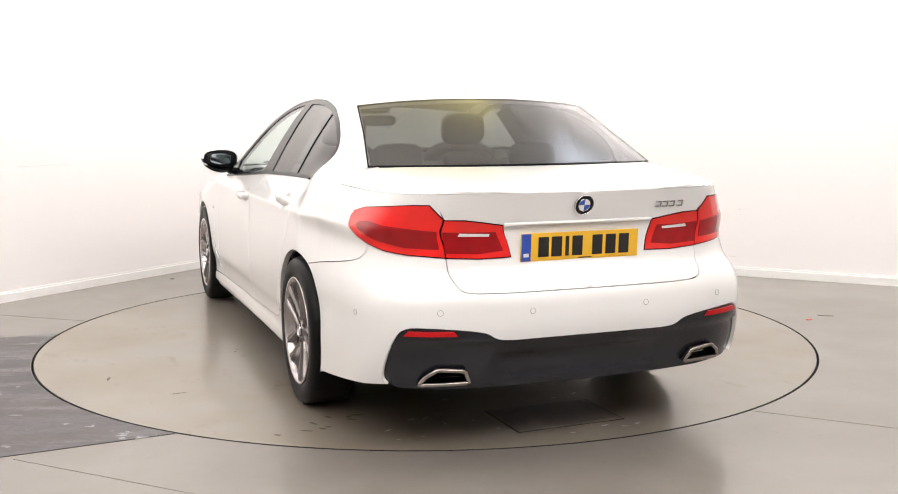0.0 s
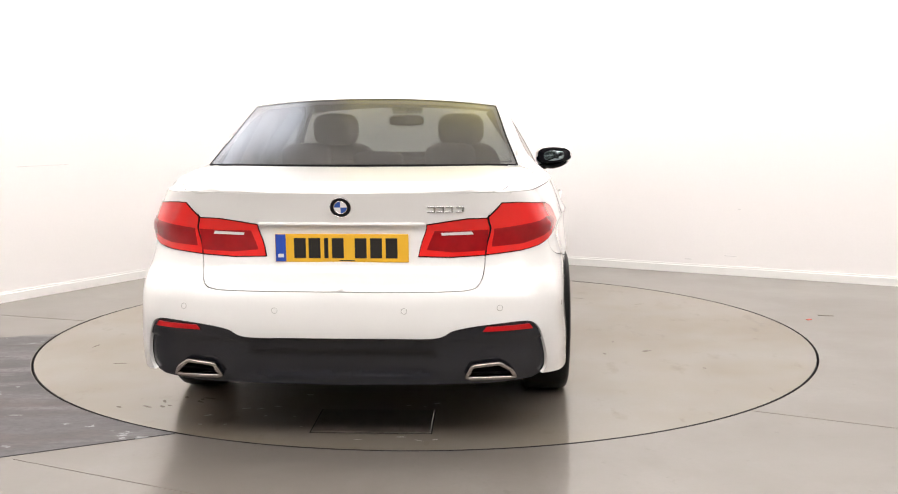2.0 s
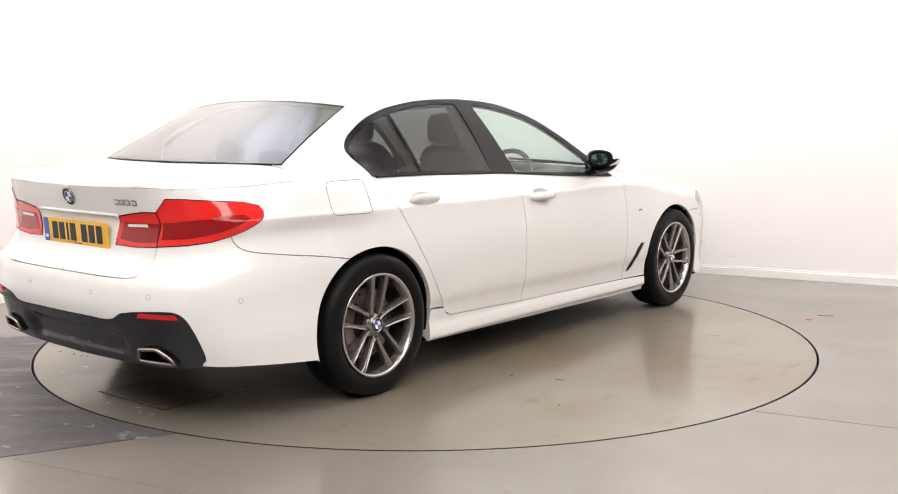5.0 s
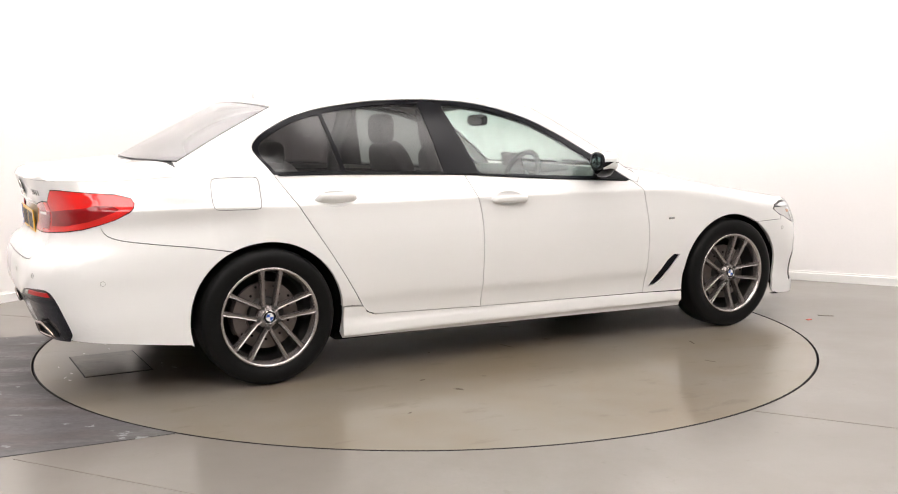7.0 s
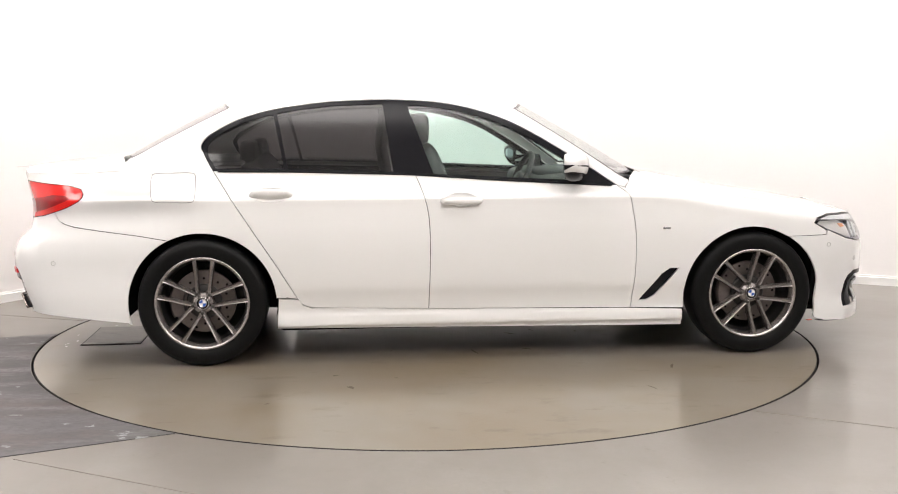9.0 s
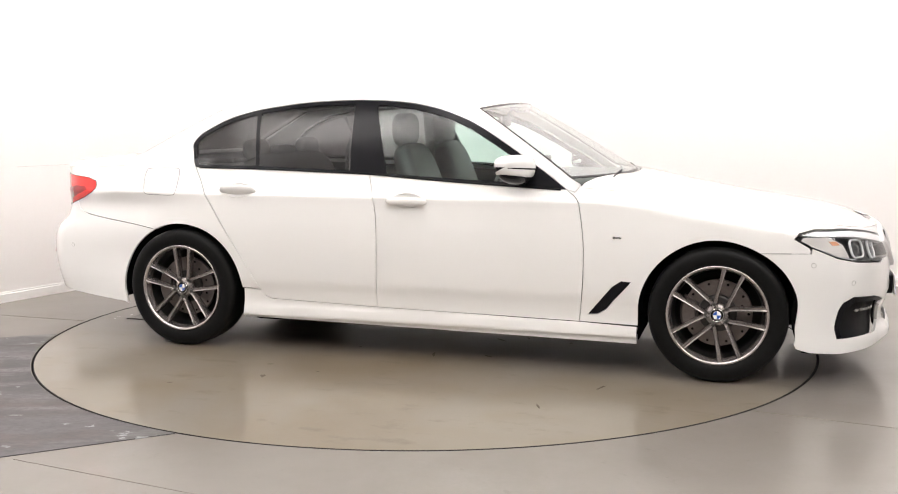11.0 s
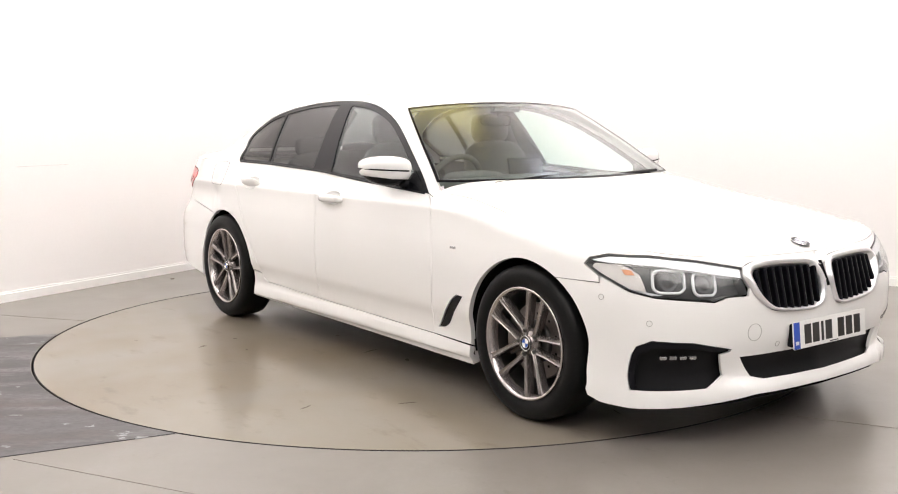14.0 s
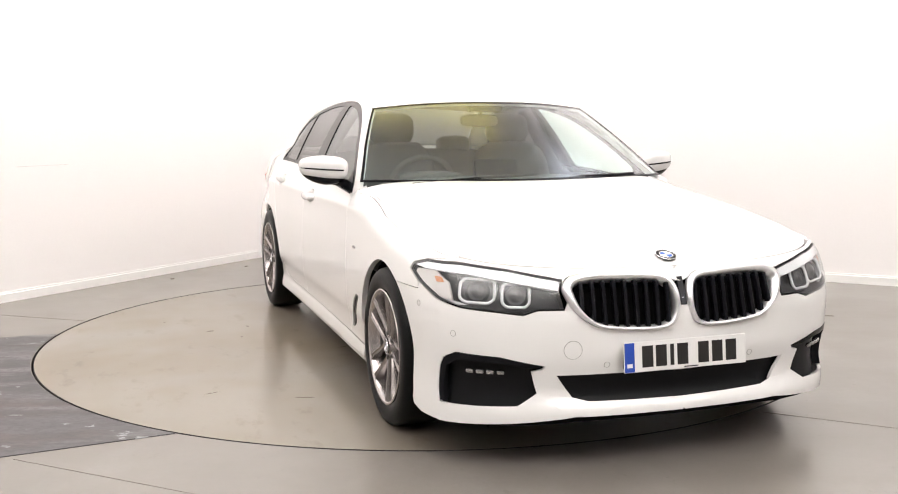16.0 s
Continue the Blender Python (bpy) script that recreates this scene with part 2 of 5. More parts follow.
def sheet(bm, place, outline, holes=(), off=0.0, depth=0.024, cell=(0.035, 0.02), gap=0.0019, side=-1, rim=True):
    """Adds the stretch of a surface inside an outline (and outside the holes), with an edge turned inwards. side 1: mirrored to the left."""
    flat = bmesh.new()
    loops = [clean(outline, gap)] + [list(reversed(clean(h, -gap))) for h in holes]
    edges = []
    for lp in loops:
        vs = [flat.verts.new((q[0], q[1], 0)) for q in lp]
        edges += [flat.edges.new((vs[i - 1], vs[i])) for i in range(len(vs))]
    bmesh.ops.triangle_fill(flat, edges=edges, use_beauty=True, normal=(0, 0, 1))
    lo = [min(q[k] for q in loops[0]) for k in (0, 1)]
    hi = [max(q[k] for q in loops[0]) for k in (0, 1)]
    for k in (0, 1):
        for i in range(math.floor(lo[k] / cell[k]) + 1, math.ceil(hi[k] / cell[k])):
            co, no = [0, 0, 0], [0, 0, 0]
            co[k], no[k] = i * cell[k], 1
            bmesh.ops.bisect_plane(flat, geom=flat.verts[:] + flat.edges[:] + flat.faces[:], dist=1e-5, plane_co=co, plane_no=no)
    if place is skin:
        for zc in (0.19, 0.205, 0.36, 0.40, 0.84, 0.85, 0.866, 0.873, 0.886, 0.893):
            if lo[1] < zc < hi[1]:
                bmesh.ops.bisect_plane(flat, geom=flat.verts[:] + flat.edges[:] + flat.faces[:], dist=1e-5, plane_co=(0, zc, 0), plane_no=(0, 1, 0))
    for f in flat.faces:
        if f.normal.z < 0:
            f.normal_flip()
    st = np.array([v.co[:2] for v in flat.verts])
    e = 0.004
    P = place(st[:, 0], st[:, 1])
    N = np.cross(place(st[:, 0] + e, st[:, 1]) - place(st[:, 0] - e, st[:, 1]), place(st[:, 0], st[:, 1] + e) - place(st[:, 0], st[:, 1] - e))
    N /= np.linalg.norm(N, axis=1)[:, None] + 1e-12
    P = P + N * off
    Q = P - N * depth
    sg = np.array([1, -side, 1])
    flat.verts.index_update()
    vs = [bm.verts.new(p) for p in P * sg]
    for f in flat.faces:
        c = [vs[v.index] for v in f.verts]
        bm.faces.new(c if side < 0 else c[::-1]).smooth = True
    if rim and depth:
        low = {}
        for ed in flat.edges:
            if len(ed.link_faces) == 1:
                lp = ed.link_loops[0]
                a, b = lp.vert.index, lp.link_loop_next.vert.index
                for i in (a, b):
                    if i not in low:
                        low[i] = (bm.verts.new(P[i] * sg), bm.verts.new(Q[i] * sg))
                c = [low[b][0], low[a][0], low[a][1], low[b][1]]
                bm.faces.new(c if side < 0 else c[::-1]).smooth = False
    flat.free()
    return bm


def weld_middle(bm):
    """Joins the two halves of a panel along the car's middle."""
    bmesh.ops.delete(bm, geom=[f for f in bm.faces if all(abs(v.co.y) < 0.0035 for v in f.verts)], context="FACES")
    bmesh.ops.remove_doubles(bm, verts=[v for v in bm.verts if abs(v.co.y) < 0.0035], dist=0.0055)


def at_skin(s, z, off=0.0, side=-1):
    """The place, the outward way and the level way at a point of the skin."""
    e = 0.004
    p = skin(s, z)
    a, b = skin(s + e, z) - skin(s - e, z), skin(s, z + e) - skin(s, z - e)
    n = np.cross(a, b)
    n, a = n / np.linalg.norm(n), a / np.linalg.norm(a)
    sg = np.array([1, -side, 1])
    return Vector((p + n * off) * sg), Vector(n * sg), Vector(a * sg)


def frame_at(p, n, a):
    """A pose whose z looks along n and whose x lies along a."""
    n, a = Vector(n).normalized(), Vector(a).normalized()
    b = n.cross(a).normalized()
    a = b.cross(n)
    return Matrix(((a.x, b.x, n.x, p[0]), (a.y, b.y, n.y, p[1]), (a.z, b.z, n.z, p[2]), (0, 0, 0, 1)))


# ---- the skin of the car ----


def curve(xs, ys):
    """A smooth function through the given knots (monotone cubic)."""
    xs, ys = np.array(xs, float), np.array(ys, float)
    h, d = np.diff(xs), np.diff(ys) / np.diff(xs)
    m = np.zeros(len(xs))
    m[0], m[-1] = d[0], d[-1]
    for i in range(1, len(xs) - 1):
        if d[i - 1] * d[i] > 0:
            w1, w2 = 2 * h[i] + h[i - 1], h[i] + 2 * h[i - 1]
            m[i] = (w1 + w2) / (w1 / d[i - 1] + w2 / d[i])

    def f(q):
        q = np.clip(np.asarray(q, float), xs[0], xs[-1])
        i = np.clip(np.searchsorted(xs, q) - 1, 0, len(h) - 1)
        t = (q - xs[i]) / h[i]
        return ((2 * t**3 - 3 * t**2 + 1) * ys[i] + (t**3 - 2 * t**2 + t) * h[i] * m[i]
                + (-2 * t**3 + 3 * t**2) * ys[i + 1] + (t**3 - t**2) * h[i] * m[i + 1])
    return f


def step(a, b, v):
    t = np.clip((np.asarray(v, float) - a) / (b - a), 0, 1)
    return t * t * (3 - 2 * t)


# The car's skin. x ahead, y to its left, z up; origin on the ground midway between the axles.
# s runs round the plan from the tail's centre (about -3.1) past the flank (s = x nearly) to the nose's centre.
PLAN_X = [-2.56, -2.555, -2.535, -2.47, -2.33, -2.08, -1.5, -0.8, 0, 0.8, 1.5, 1.85, 2.05, 2.17, 2.26, 2.32, 2.345]
PLAN_Y = [0, 0.30, 0.55, 0.75, 0.862, 0.90, 0.928, 0.925, 0.925, 0.930, 0.932, 0.915, 0.87, 0.77, 0.60, 0.35, 0]
_t = np.concatenate([[0], np.cumsum(np.hypot(np.diff(PLAN_X), np.diff(PLAN_Y)))])
_tt = np.linspace(0, _t[-1], 1500)
_fx, _fy = curve(_t, PLAN_X)(_tt), curve(_t, PLAN_Y)(_tt)
_arc = np.concatenate([[0], np.cumsum(np.hypot(np.diff(_fx), np.diff(_fy)))])
_arc = _arc - np.interp(0, _fx, _arc)
S_TAIL, S_NOSE = float(_arc[0]), float(_arc[-1])

WIDE = curve([0.12, 0.16, 0.19, 0.205, 0.25, 0.275, 0.31, 0.36, 0.40, 0.48, 0.60, 0.70, 0.78, 0.84, 0.873, 0.90, 0.95, 1.0, 1.05, 1.2, 1.36, 1.42, 1.46],
             [0.875, 0.885, 0.893, 0.910, 0.907, 0.901, 0.903, 0.910, 0.921, 0.927, 0.930, 0.927, 0.919, 0.9135, 0.912, 0.894, 0.862, 0.832, 0.806, 0.725, 0.618, 0.560, 0.47])
NOSE = curve([0.12, 0.16, 0.22, 0.30, 0.45, 0.55, 0.62, 0.70, 0.76, 0.80],
             [2.30, 2.335, 2.34, 2.32, 2.345, 2.345, 2.335, 2.30, 2.255, 2.19])
TAIL = curve([0.15, 0.20, 0.30, 0.42, 0.52, 0.60, 0.66, 0.72, 0.85, 0.92, 0.98, 1.03, 1.07],
             [-2.40, -2.45, -2.51, -2.55, -2.565, -2.56, -2.535, -2.475, -2.455, -2.474, -2.494, -2.508, -2.475])


def raw_skin(s, z):
    s, z = np.asarray(s, float), np.asarray(z, float)
    x, y = np.interp(s, _arc, _fx), np.interp(s, _arc, _fy)
    w = WIDE(z) / 0.930
    front, rear = step(1.2, 2.2, x), step(-1.3, -2.35, x)
    w = w + front * (1 - w) * 0.55 * (z < 0.9) - 0.10 * step(1.02, 1.14, z) * step(-1.2, -2.0, x)
    w = w - rear * 0.012 * step(0.86, 0.80, z) * step(0.55, 0.7, z) + 0.022 * rear * step(0.88, 1.0, z)
    w = w + 0.062 * step(-1.30, -1.75, x) * step(0.80, 1.02, z) * step(1.12, 1.03, z) * step(-2.25, -1.85, x) - step(-1.5, -1.75, x) * (0.020 + 0.018 * step(0.65, 0.8, z) + 0.012 * step(0.9, 1.0, z))
    w = w - 0.03 * step(0.5, 1.1, x) * step(0.9, 1.3, z)
    ends = step(-1.62, -1.86, x) + step(1.62, 1.86, x)
    w = w + (0.992 - w) * ends * step(0.56, 0.36, z)
    x = x + (NOSE(z) - 2.345) * front + (TAIL(z) + 2.56) * step(-1.9, -2.45, x)
    x = x + 0.018 * step(0.275, 0.245, z) * step(2.40, 2.56, s)
    return np.stack([x, -y * w, z], -1)


RIM = curve([-2.6, -2.5, -2.2, -1.9, -1.4, 0.7, 1.0, 1.4, 1.8, 2.05, 2.2, 2.35],
            [1.015, 1.015, 1.015, 1.03, 1.045, 0.955, 0.93, 0.87, 0.812, 0.783, 0.757, 0.735])


# the rear window's flanks run straight from 0.588 m off the middle at the top to 0.690 m at the foot
_kz = np.linspace(1.096, 1.358, 30)
_kt = (1.358 - _kz) / 0.262
_off = (0.588 + 0.102 * _kt) + raw_skin(-1.36 - 0.50 * _kt, _kz)[:, 1]


def skin(s, z):
    """A point of the right flank, nose or tail (mirrored: the left)."""
    p = raw_skin(s, z)
    round_top = 0.045 * np.clip(1 - (RIM(p[..., 0]) - p[..., 2]) / 0.075, 0, 1) ** 2 * step(0.78, 1.0, p[..., 0]) * step(2.02, 1.86, p[..., 0])
    p = p + np.stack([0 * round_top, round_top, 0 * round_top], -1)
    k = np.interp(p[..., 2], _kz, _off) * step(0.20, 0.02, p[..., 0] + 1.36 + 0.50 * np.clip(1.358 - p[..., 2], 0, 0.262) / 0.262) * step(1.045, 1.096, p[..., 2])
    return p - np.stack([0 * k, k, 0 * k], -1)


CROWN = curve([-2.6, -2.53, -2.4, -2.1, -1.85, -1.4, 0.7, 1.0, 1.3, 1.6, 1.8, 2.0, 2.14, 2.25, 2.35],
              [1.035, 1.045, 1.056, 1.082, 1.100, 1.115, 1.02, 0.993, 0.940, 0.882, 0.852, 0.818, 0.790, 0.765, 0.742])


_rim_x = np.interp(_arc, _arc, _fx)
_rim = skin(_arc, RIM(_rim_x))
_rim = skin(_arc, RIM(_rim[:, 0]))
LID_TAIL, LID_NOSE = float(_rim[0, 0]), float(_rim[-1, 0])


def lid(x, v):
    """A point of bonnet or boot lid: x and the share of the half width (-1 right, 1 left)."""
    x, v = np.asarray(x, float), np.asarray(v, float)
    edge = np.interp(x, _rim[:, 0], -_rim[:, 1])
    z = np.interp(x, _rim[:, 0], _rim[:, 2])
    crown = np.maximum(CROWN(x) - z, 0.004) * step(LID_TAIL, LID_TAIL + 0.05, x) * step(LID_NOSE, LID_NOSE - 0.10, x)
    return np.stack([x, v * edge, z + crown * (1 - np.abs(v) ** (2.6 + 4.4 * step(-1.0, -1.9, x) + 4.0 * step(1.25, 0.85, x)))], -1)


RAIL = curve([-1.36, -1.1, -0.8, -0.45, -0.2, 0.0, 0.2], [1.362, 1.398, 1.422, 1.430, 1.418, 1.392, 1.354])
ROOF = curve([-1.36, -1.1, -0.7, -0.4, -0.1, 0.1, 0.2], [1.392, 1.432, 1.462, 1.465, 1.448, 1.415, 1.388])


def roof(x, v):
    x, v = np.asarray(x, float), np.asarray(v, float)
    e = skin(x, RAIL(x))
    m = 1 - np.abs(v) ** 2.3
    bow = 0.10 * step(-0.4, 0.2, x) - 0.065 * step(-0.9, -1.36, x)
    return np.stack([e[..., 0] + bow * m, v * -e[..., 1], e[..., 2] + (ROOF(x) - RAIL(x)) * m], -1)


def screen(t, v):
    """The windscreen: t from its top (0) to its foot (1)."""
    t, v = np.asarray(t, float), np.asarray(v, float)
    e = skin(0.2 + 0.545 * t, 1.354 - 0.36 * t + 0.03 * t * (1 - t))
    m = 1 - np.abs(v) ** 2.2
    return np.stack([e[..., 0] + (0.10 + 0.13 * t) * m, v * -e[..., 1], e[..., 2] + 0.034 * (1 - t) * m], -1)


def backlight(t, v):
    """The rear window: t from its top (0) to its foot (1)."""
    t, v = np.asarray(t, float), np.asarray(v, float)
    e = skin(-1.36 - 0.50 * t, 1.358 - 0.262 * t + 0.02 * t * (1 - t))
    m = 1 - np.abs(v) ** 2.2
    return np.stack([e[..., 0] - (0.065 + 0.05 * t) * m, v * e[..., 1], e[..., 2] + 0.034 * (1 - t) * m], -1)


# ---- the studio ----
CORNER = Vector((-1.146, 4.168, 0))
LEFT_WAY, RIGHT_WAY = Vector((-0.526, -0.850, 0)).normalized(), Vector((0.879, -0.477, 0)).normalized()
WALL_H, LONG = 4.3, 12.5


def wall(name, a, b, label, thick=0.15, mat=None):
    """A wall from a to b, whose room side is to the left of the way from a to b."""
    d = (b - a).normalized()
    n = Vector((d.y, -d.x, 0))
    bm = bmesh.new()
    mid = (a + b) / 2 + n * thick / 2
    box(bm, ((b - a).length, thick, WALL_H), Matrix.Translation((mid.x, mid.y, WALL_H / 2)) @ Matrix.Rotation(math.atan2(d.y, d.x), 4, "Z"))
    return tagged(part(name, bm, mat or M_WALL, smooth=False), label, "wall", kind="structure")


P_LEFT, P_RIGHT = CORNER + LEFT_WAY * LONG, CORNER + RIGHT_WAY * LONG
P_FAR = P_LEFT + RIGHT_WAY * LONG
COVE = 0.9
BEND = [CORNER + LEFT_WAY * COVE * (1 - t) ** 2 + RIGHT_WAY * COVE * t * t for t in np.linspace(0, 1, 17)]


def run_along(name, pts, prof, mat, label, category):
    """A profile of (outwards, z) carried along a line of the plan; outwards is away from the room."""
    bm = bmesh.new()
    rows = []
    for i, p in enumerate(pts):
        d = (pts[min(i + 1, len(pts) - 1)] - pts[max(i - 1, 0)]).normalized()
        n = Vector((-d.y, d.x, 0))
        rows.append([bm.verts.new((p.x + n.x * o, p.y + n.y * o, z)) for o, z in prof])
    k = len(prof)
    for p, q in zip(rows, rows[1:]):
        for j in range(k):
            bm.faces.new((p[j], p[(j + 1) % k], q[(j + 1) % k], q[j]))
    bm.faces.new(rows[0])
    bm.faces.new(rows[-1][::-1])
    bmesh.ops.recalc_face_normals(bm, faces=bm.faces)
    return tagged(part(name, bm, mat, sharp=30), label, category, kind="structure")


L_END, R_END = CORNER + LEFT_WAY * LONG, CORNER + RIGHT_WAY * LONG
run_along("wall_north", [L_END] + BEND + [R_END], [(0, 0), (0.15, 0), (0.15, WALL_H), (0, WALL_H)], M_WALL, "plain white painted studio wall with a rounded corner", "wall")
run_along("baseboard", [L_END] + BEND + [R_END], [(-0.016, 0.0), (0.0, 0.0), (0.0, 0.075), (-0.010, 0.075), (-0.010, 0.063), (-0.016, 0.060)], M_SKIRT, "low white painted skirting board along the wall", "skirting")
# Unseen walls added to close the room; their grey sets the bounce light.
wall("wall_south", P_LEFT, P_FAR, "plain grey wall, added out of view", mat=M_BACKWALL)
wall("wall_east", P_FAR, P_RIGHT, "plain grey wall, added out of view", mat=M_BACKWALL)

# Unseen ceiling, added white so its reflection veils the car's glass.
bm = bmesh.new()
mid = (CORNER + P_FAR) / 2
box(bm, (20, 20, 0.1), Matrix.Translation((mid.x, mid.y, WALL_H + 0.05)))
tagged(part("ceiling", bm, M_CEIL, smooth=False), "plain white ceiling, added out of view", "ceiling", kind="structure")

# the floor: one sheet with a round opening for the turntable
bm = bmesh.new()
N_RING = 192
inner = [bm.verts.new(((TABLE_R + 0.007) * math.cos(2 * math.pi * i / N_RING), (TABLE_R + 0.007) * math.sin(2 * math.pi * i / N_RING), 0)) for i in range(N_RING)]
low = [bm.verts.new((v.co.x, v.co.y, -0.12)) for v in inner]
outer = []
for v in inner:
    k = 16 / max(abs(v.co.x), abs(v.co.y))
    outer.append(bm.verts.new((v.co.x * k, v.co.y * k, 0)))
for i in range(N_RING):
    j = (i + 1) % N_RING
    bm.faces.new((inner[i], outer[i], outer[j], inner[j]))
    bm.faces.new((low[i], inner[i], inner[j], low[j])).material_index = 1
tagged(part("floor", bm, [M_FLOOR, M_GAP], smooth=False), "beige-grey painted concrete studio floor, worn and slightly glossy", "floor", kind="structure")

bm = bmesh.new()
bmesh.ops.create_circle(bm, cap_ends=True, segments=96, radius=TABLE_R + 0.05, matrix=Matrix.Translation((0, 0, -0.12)))
tagged(part("turntable_pit", bm, M_GAP, smooth=False), "dark pit under the turntable", "pit", kind="structure")


def flat_patch(name, pts, z, mat, label, category, thick=0.004, hole=None):
    bm = bmesh.new()
    f = bm.faces.new([bm.verts.new((x, y, z)) for x, y in pts])
    if f.normal.z < 0:
        f.normal_flip()
    bm.normal_update()
    r = bmesh.ops.extrude_face_region(bm, geom=[f])
    bmesh.ops.translate(bm, verts=[v for v in r["geom"] if isinstance(v, bmesh.types.BMVert)], vec=(0, 0, thick))
    bmesh.ops.recalc_face_normals(bm, faces=bm.faces)
    return tagged(part(name, bm, mat, smooth=False), label, category, kind="structure")


# the dark sheet let into the floor beside the turntable
rim_arc = [((TABLE_R + 0.012) * math.cos(math.radians(a)), (TABLE_R + 0.012) * math.sin(math.radians(a))) for a in np.linspace(179.6, 242.2, 40)]
flat_patch("floor_sheet", rim_arc + [(-1.657, -2.28), (-4.6, -3.72), (-5.6, -0.86), (-2.562, -0.088)], 0.0, M_PATCH,
           "dark grey scuffed floor sheet beside the turntable", "floor sheet", 0.003)


def floor_joint(a, b, w=0.006):
    bm = bmesh.new()
    a, b = Vector((*a, 0)), Vector((*b, 0))
    d = (b - a).normalized()
    box(bm, ((b - a).length, w, 0.003), Matrix.Translation(((a + b) / 2)) @ Matrix.Rotation(math.atan2(d.y, d.x), 4, "Z"))
    return tagged(part("floor_joint", bm, M_JOINT, smooth=False), "fine dark joint in the concrete floor", "joint", kind="structure")


floor_joint((-2.238, 0.422), (-3.02, 0.70), 0.008)
floor_joint((1.436, -1.739), (3.4, -2.76))
floor_joint((-1.60, -2.30), (-0.35, -2.92), 0.005)

M_SCUFF = material("wall_scuff_grey", (0.70, 0.68, 0.67), 0.7, grain=0.2, scale=40)
M_SCRAP = material("red_scrap", (0.55, 0.06, 0.03), 0.6)


def scuff(way, along, z, w, h):
    """A faint flat scuff on the wall."""
    bm = bmesh.new()
    inward = RIGHT_WAY if way is LEFT_WAY else LEFT_WAY
    n = Vector((0, 0, 1)).cross(way)
    n = n if n.dot(inward) > 0 else -n
    p = CORNER + way * along + n * 0.0015 + Vector((0, 0, z))
    box(bm, (w, h, 0.003), frame_at(p, n, way), 0.001, 1)
    return tagged(part("wall_scuff", bm, M_SCUFF, smooth=False), "faint grey scuff on the white wall", "scuff", kind="structure")


scuff(LEFT_WAY, 3.20, 0.962, 0.45, 0.004)
scuff(RIGHT_WAY, 3.81, 0.115, 0.06, 0.010)
scuff(RIGHT_WAY, 4.16, 0.160, 0.10, 0.008)
scuff(RIGHT_WAY, 4.14, 1.63, 0.010, 0.018)
scuff(RIGHT_WAY, 4.22, 0.55, 0.020, 0.010)


def floor_mark(name, x, y, length, width, turn, mat, label):
    bm = bmesh.new()
    box(bm, (length, width, 0.004), Matrix.Translation((x, y, 0.002)) @ Matrix.Rotation(math.radians(turn), 4, "Z"), 0.0015, 1)
    return tagged(part(name, bm, mat, smooth=False), label, "floor mark")


floor_mark("paper_scrap", 2.46, 0.29, 0.035, 0.022, 30, M_SCRAP, "tiny red scrap lying on the concrete floor")
floor_mark("dirt_speck", -2.09, 2.15, 0.03, 0.018, 10, M_DIRT, "small dark dirt speck on the floor")
floor_mark("dirt_speck", -1.61, 2.85, 0.03, 0.018, 50, M_DIRT, "small dark dirt speck on the floor")
floor_mark("dirt_speck", 2.62, 0.42, 0.10, 0.012, -20, M_JOINT, "small dark dirt speck on the floor")

# the turntable
turntable = new("turntable")
bm = bmesh.new()
top = lathe(bm, [(TABLE_R - 0.004, -0.10), (TABLE_R - 0.004, -0.003), (TABLE_R - 0.007, 0.0)], Matrix.Rotation(math.radians(90), 4, "X"), N_RING)
for f in bm.faces:
    f.material_index = 1
bm.faces.new(top[-1])
bmesh.ops.recalc_face_normals(bm, faces=bm.faces)
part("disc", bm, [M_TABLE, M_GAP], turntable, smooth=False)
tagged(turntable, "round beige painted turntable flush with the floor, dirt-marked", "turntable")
rng = random.Random(4)


def dirt_mark(x, y, length, width, turn, parent, mat):
    """An uneven flat smear of dried dirt."""
    bm = bmesh.new()
    ring = []
    for i in range(22):
        a = 2 * math.pi * i / 22
        k = 0.6 + 0.6 * rng.random()
        q = Matrix.Rotation(math.radians(turn), 2) @ Vector((math.cos(a) * length / 2 * k, math.sin(a) * width / 2 * k))
        ring.append(bm.verts.new((x + q.x, y + q.y, 0.0012)))
    bm.faces.new(ring)
    return part("dirt_mark" if mat is M_DIRT else "paint_fleck", bm, mat, parent, smooth=False)


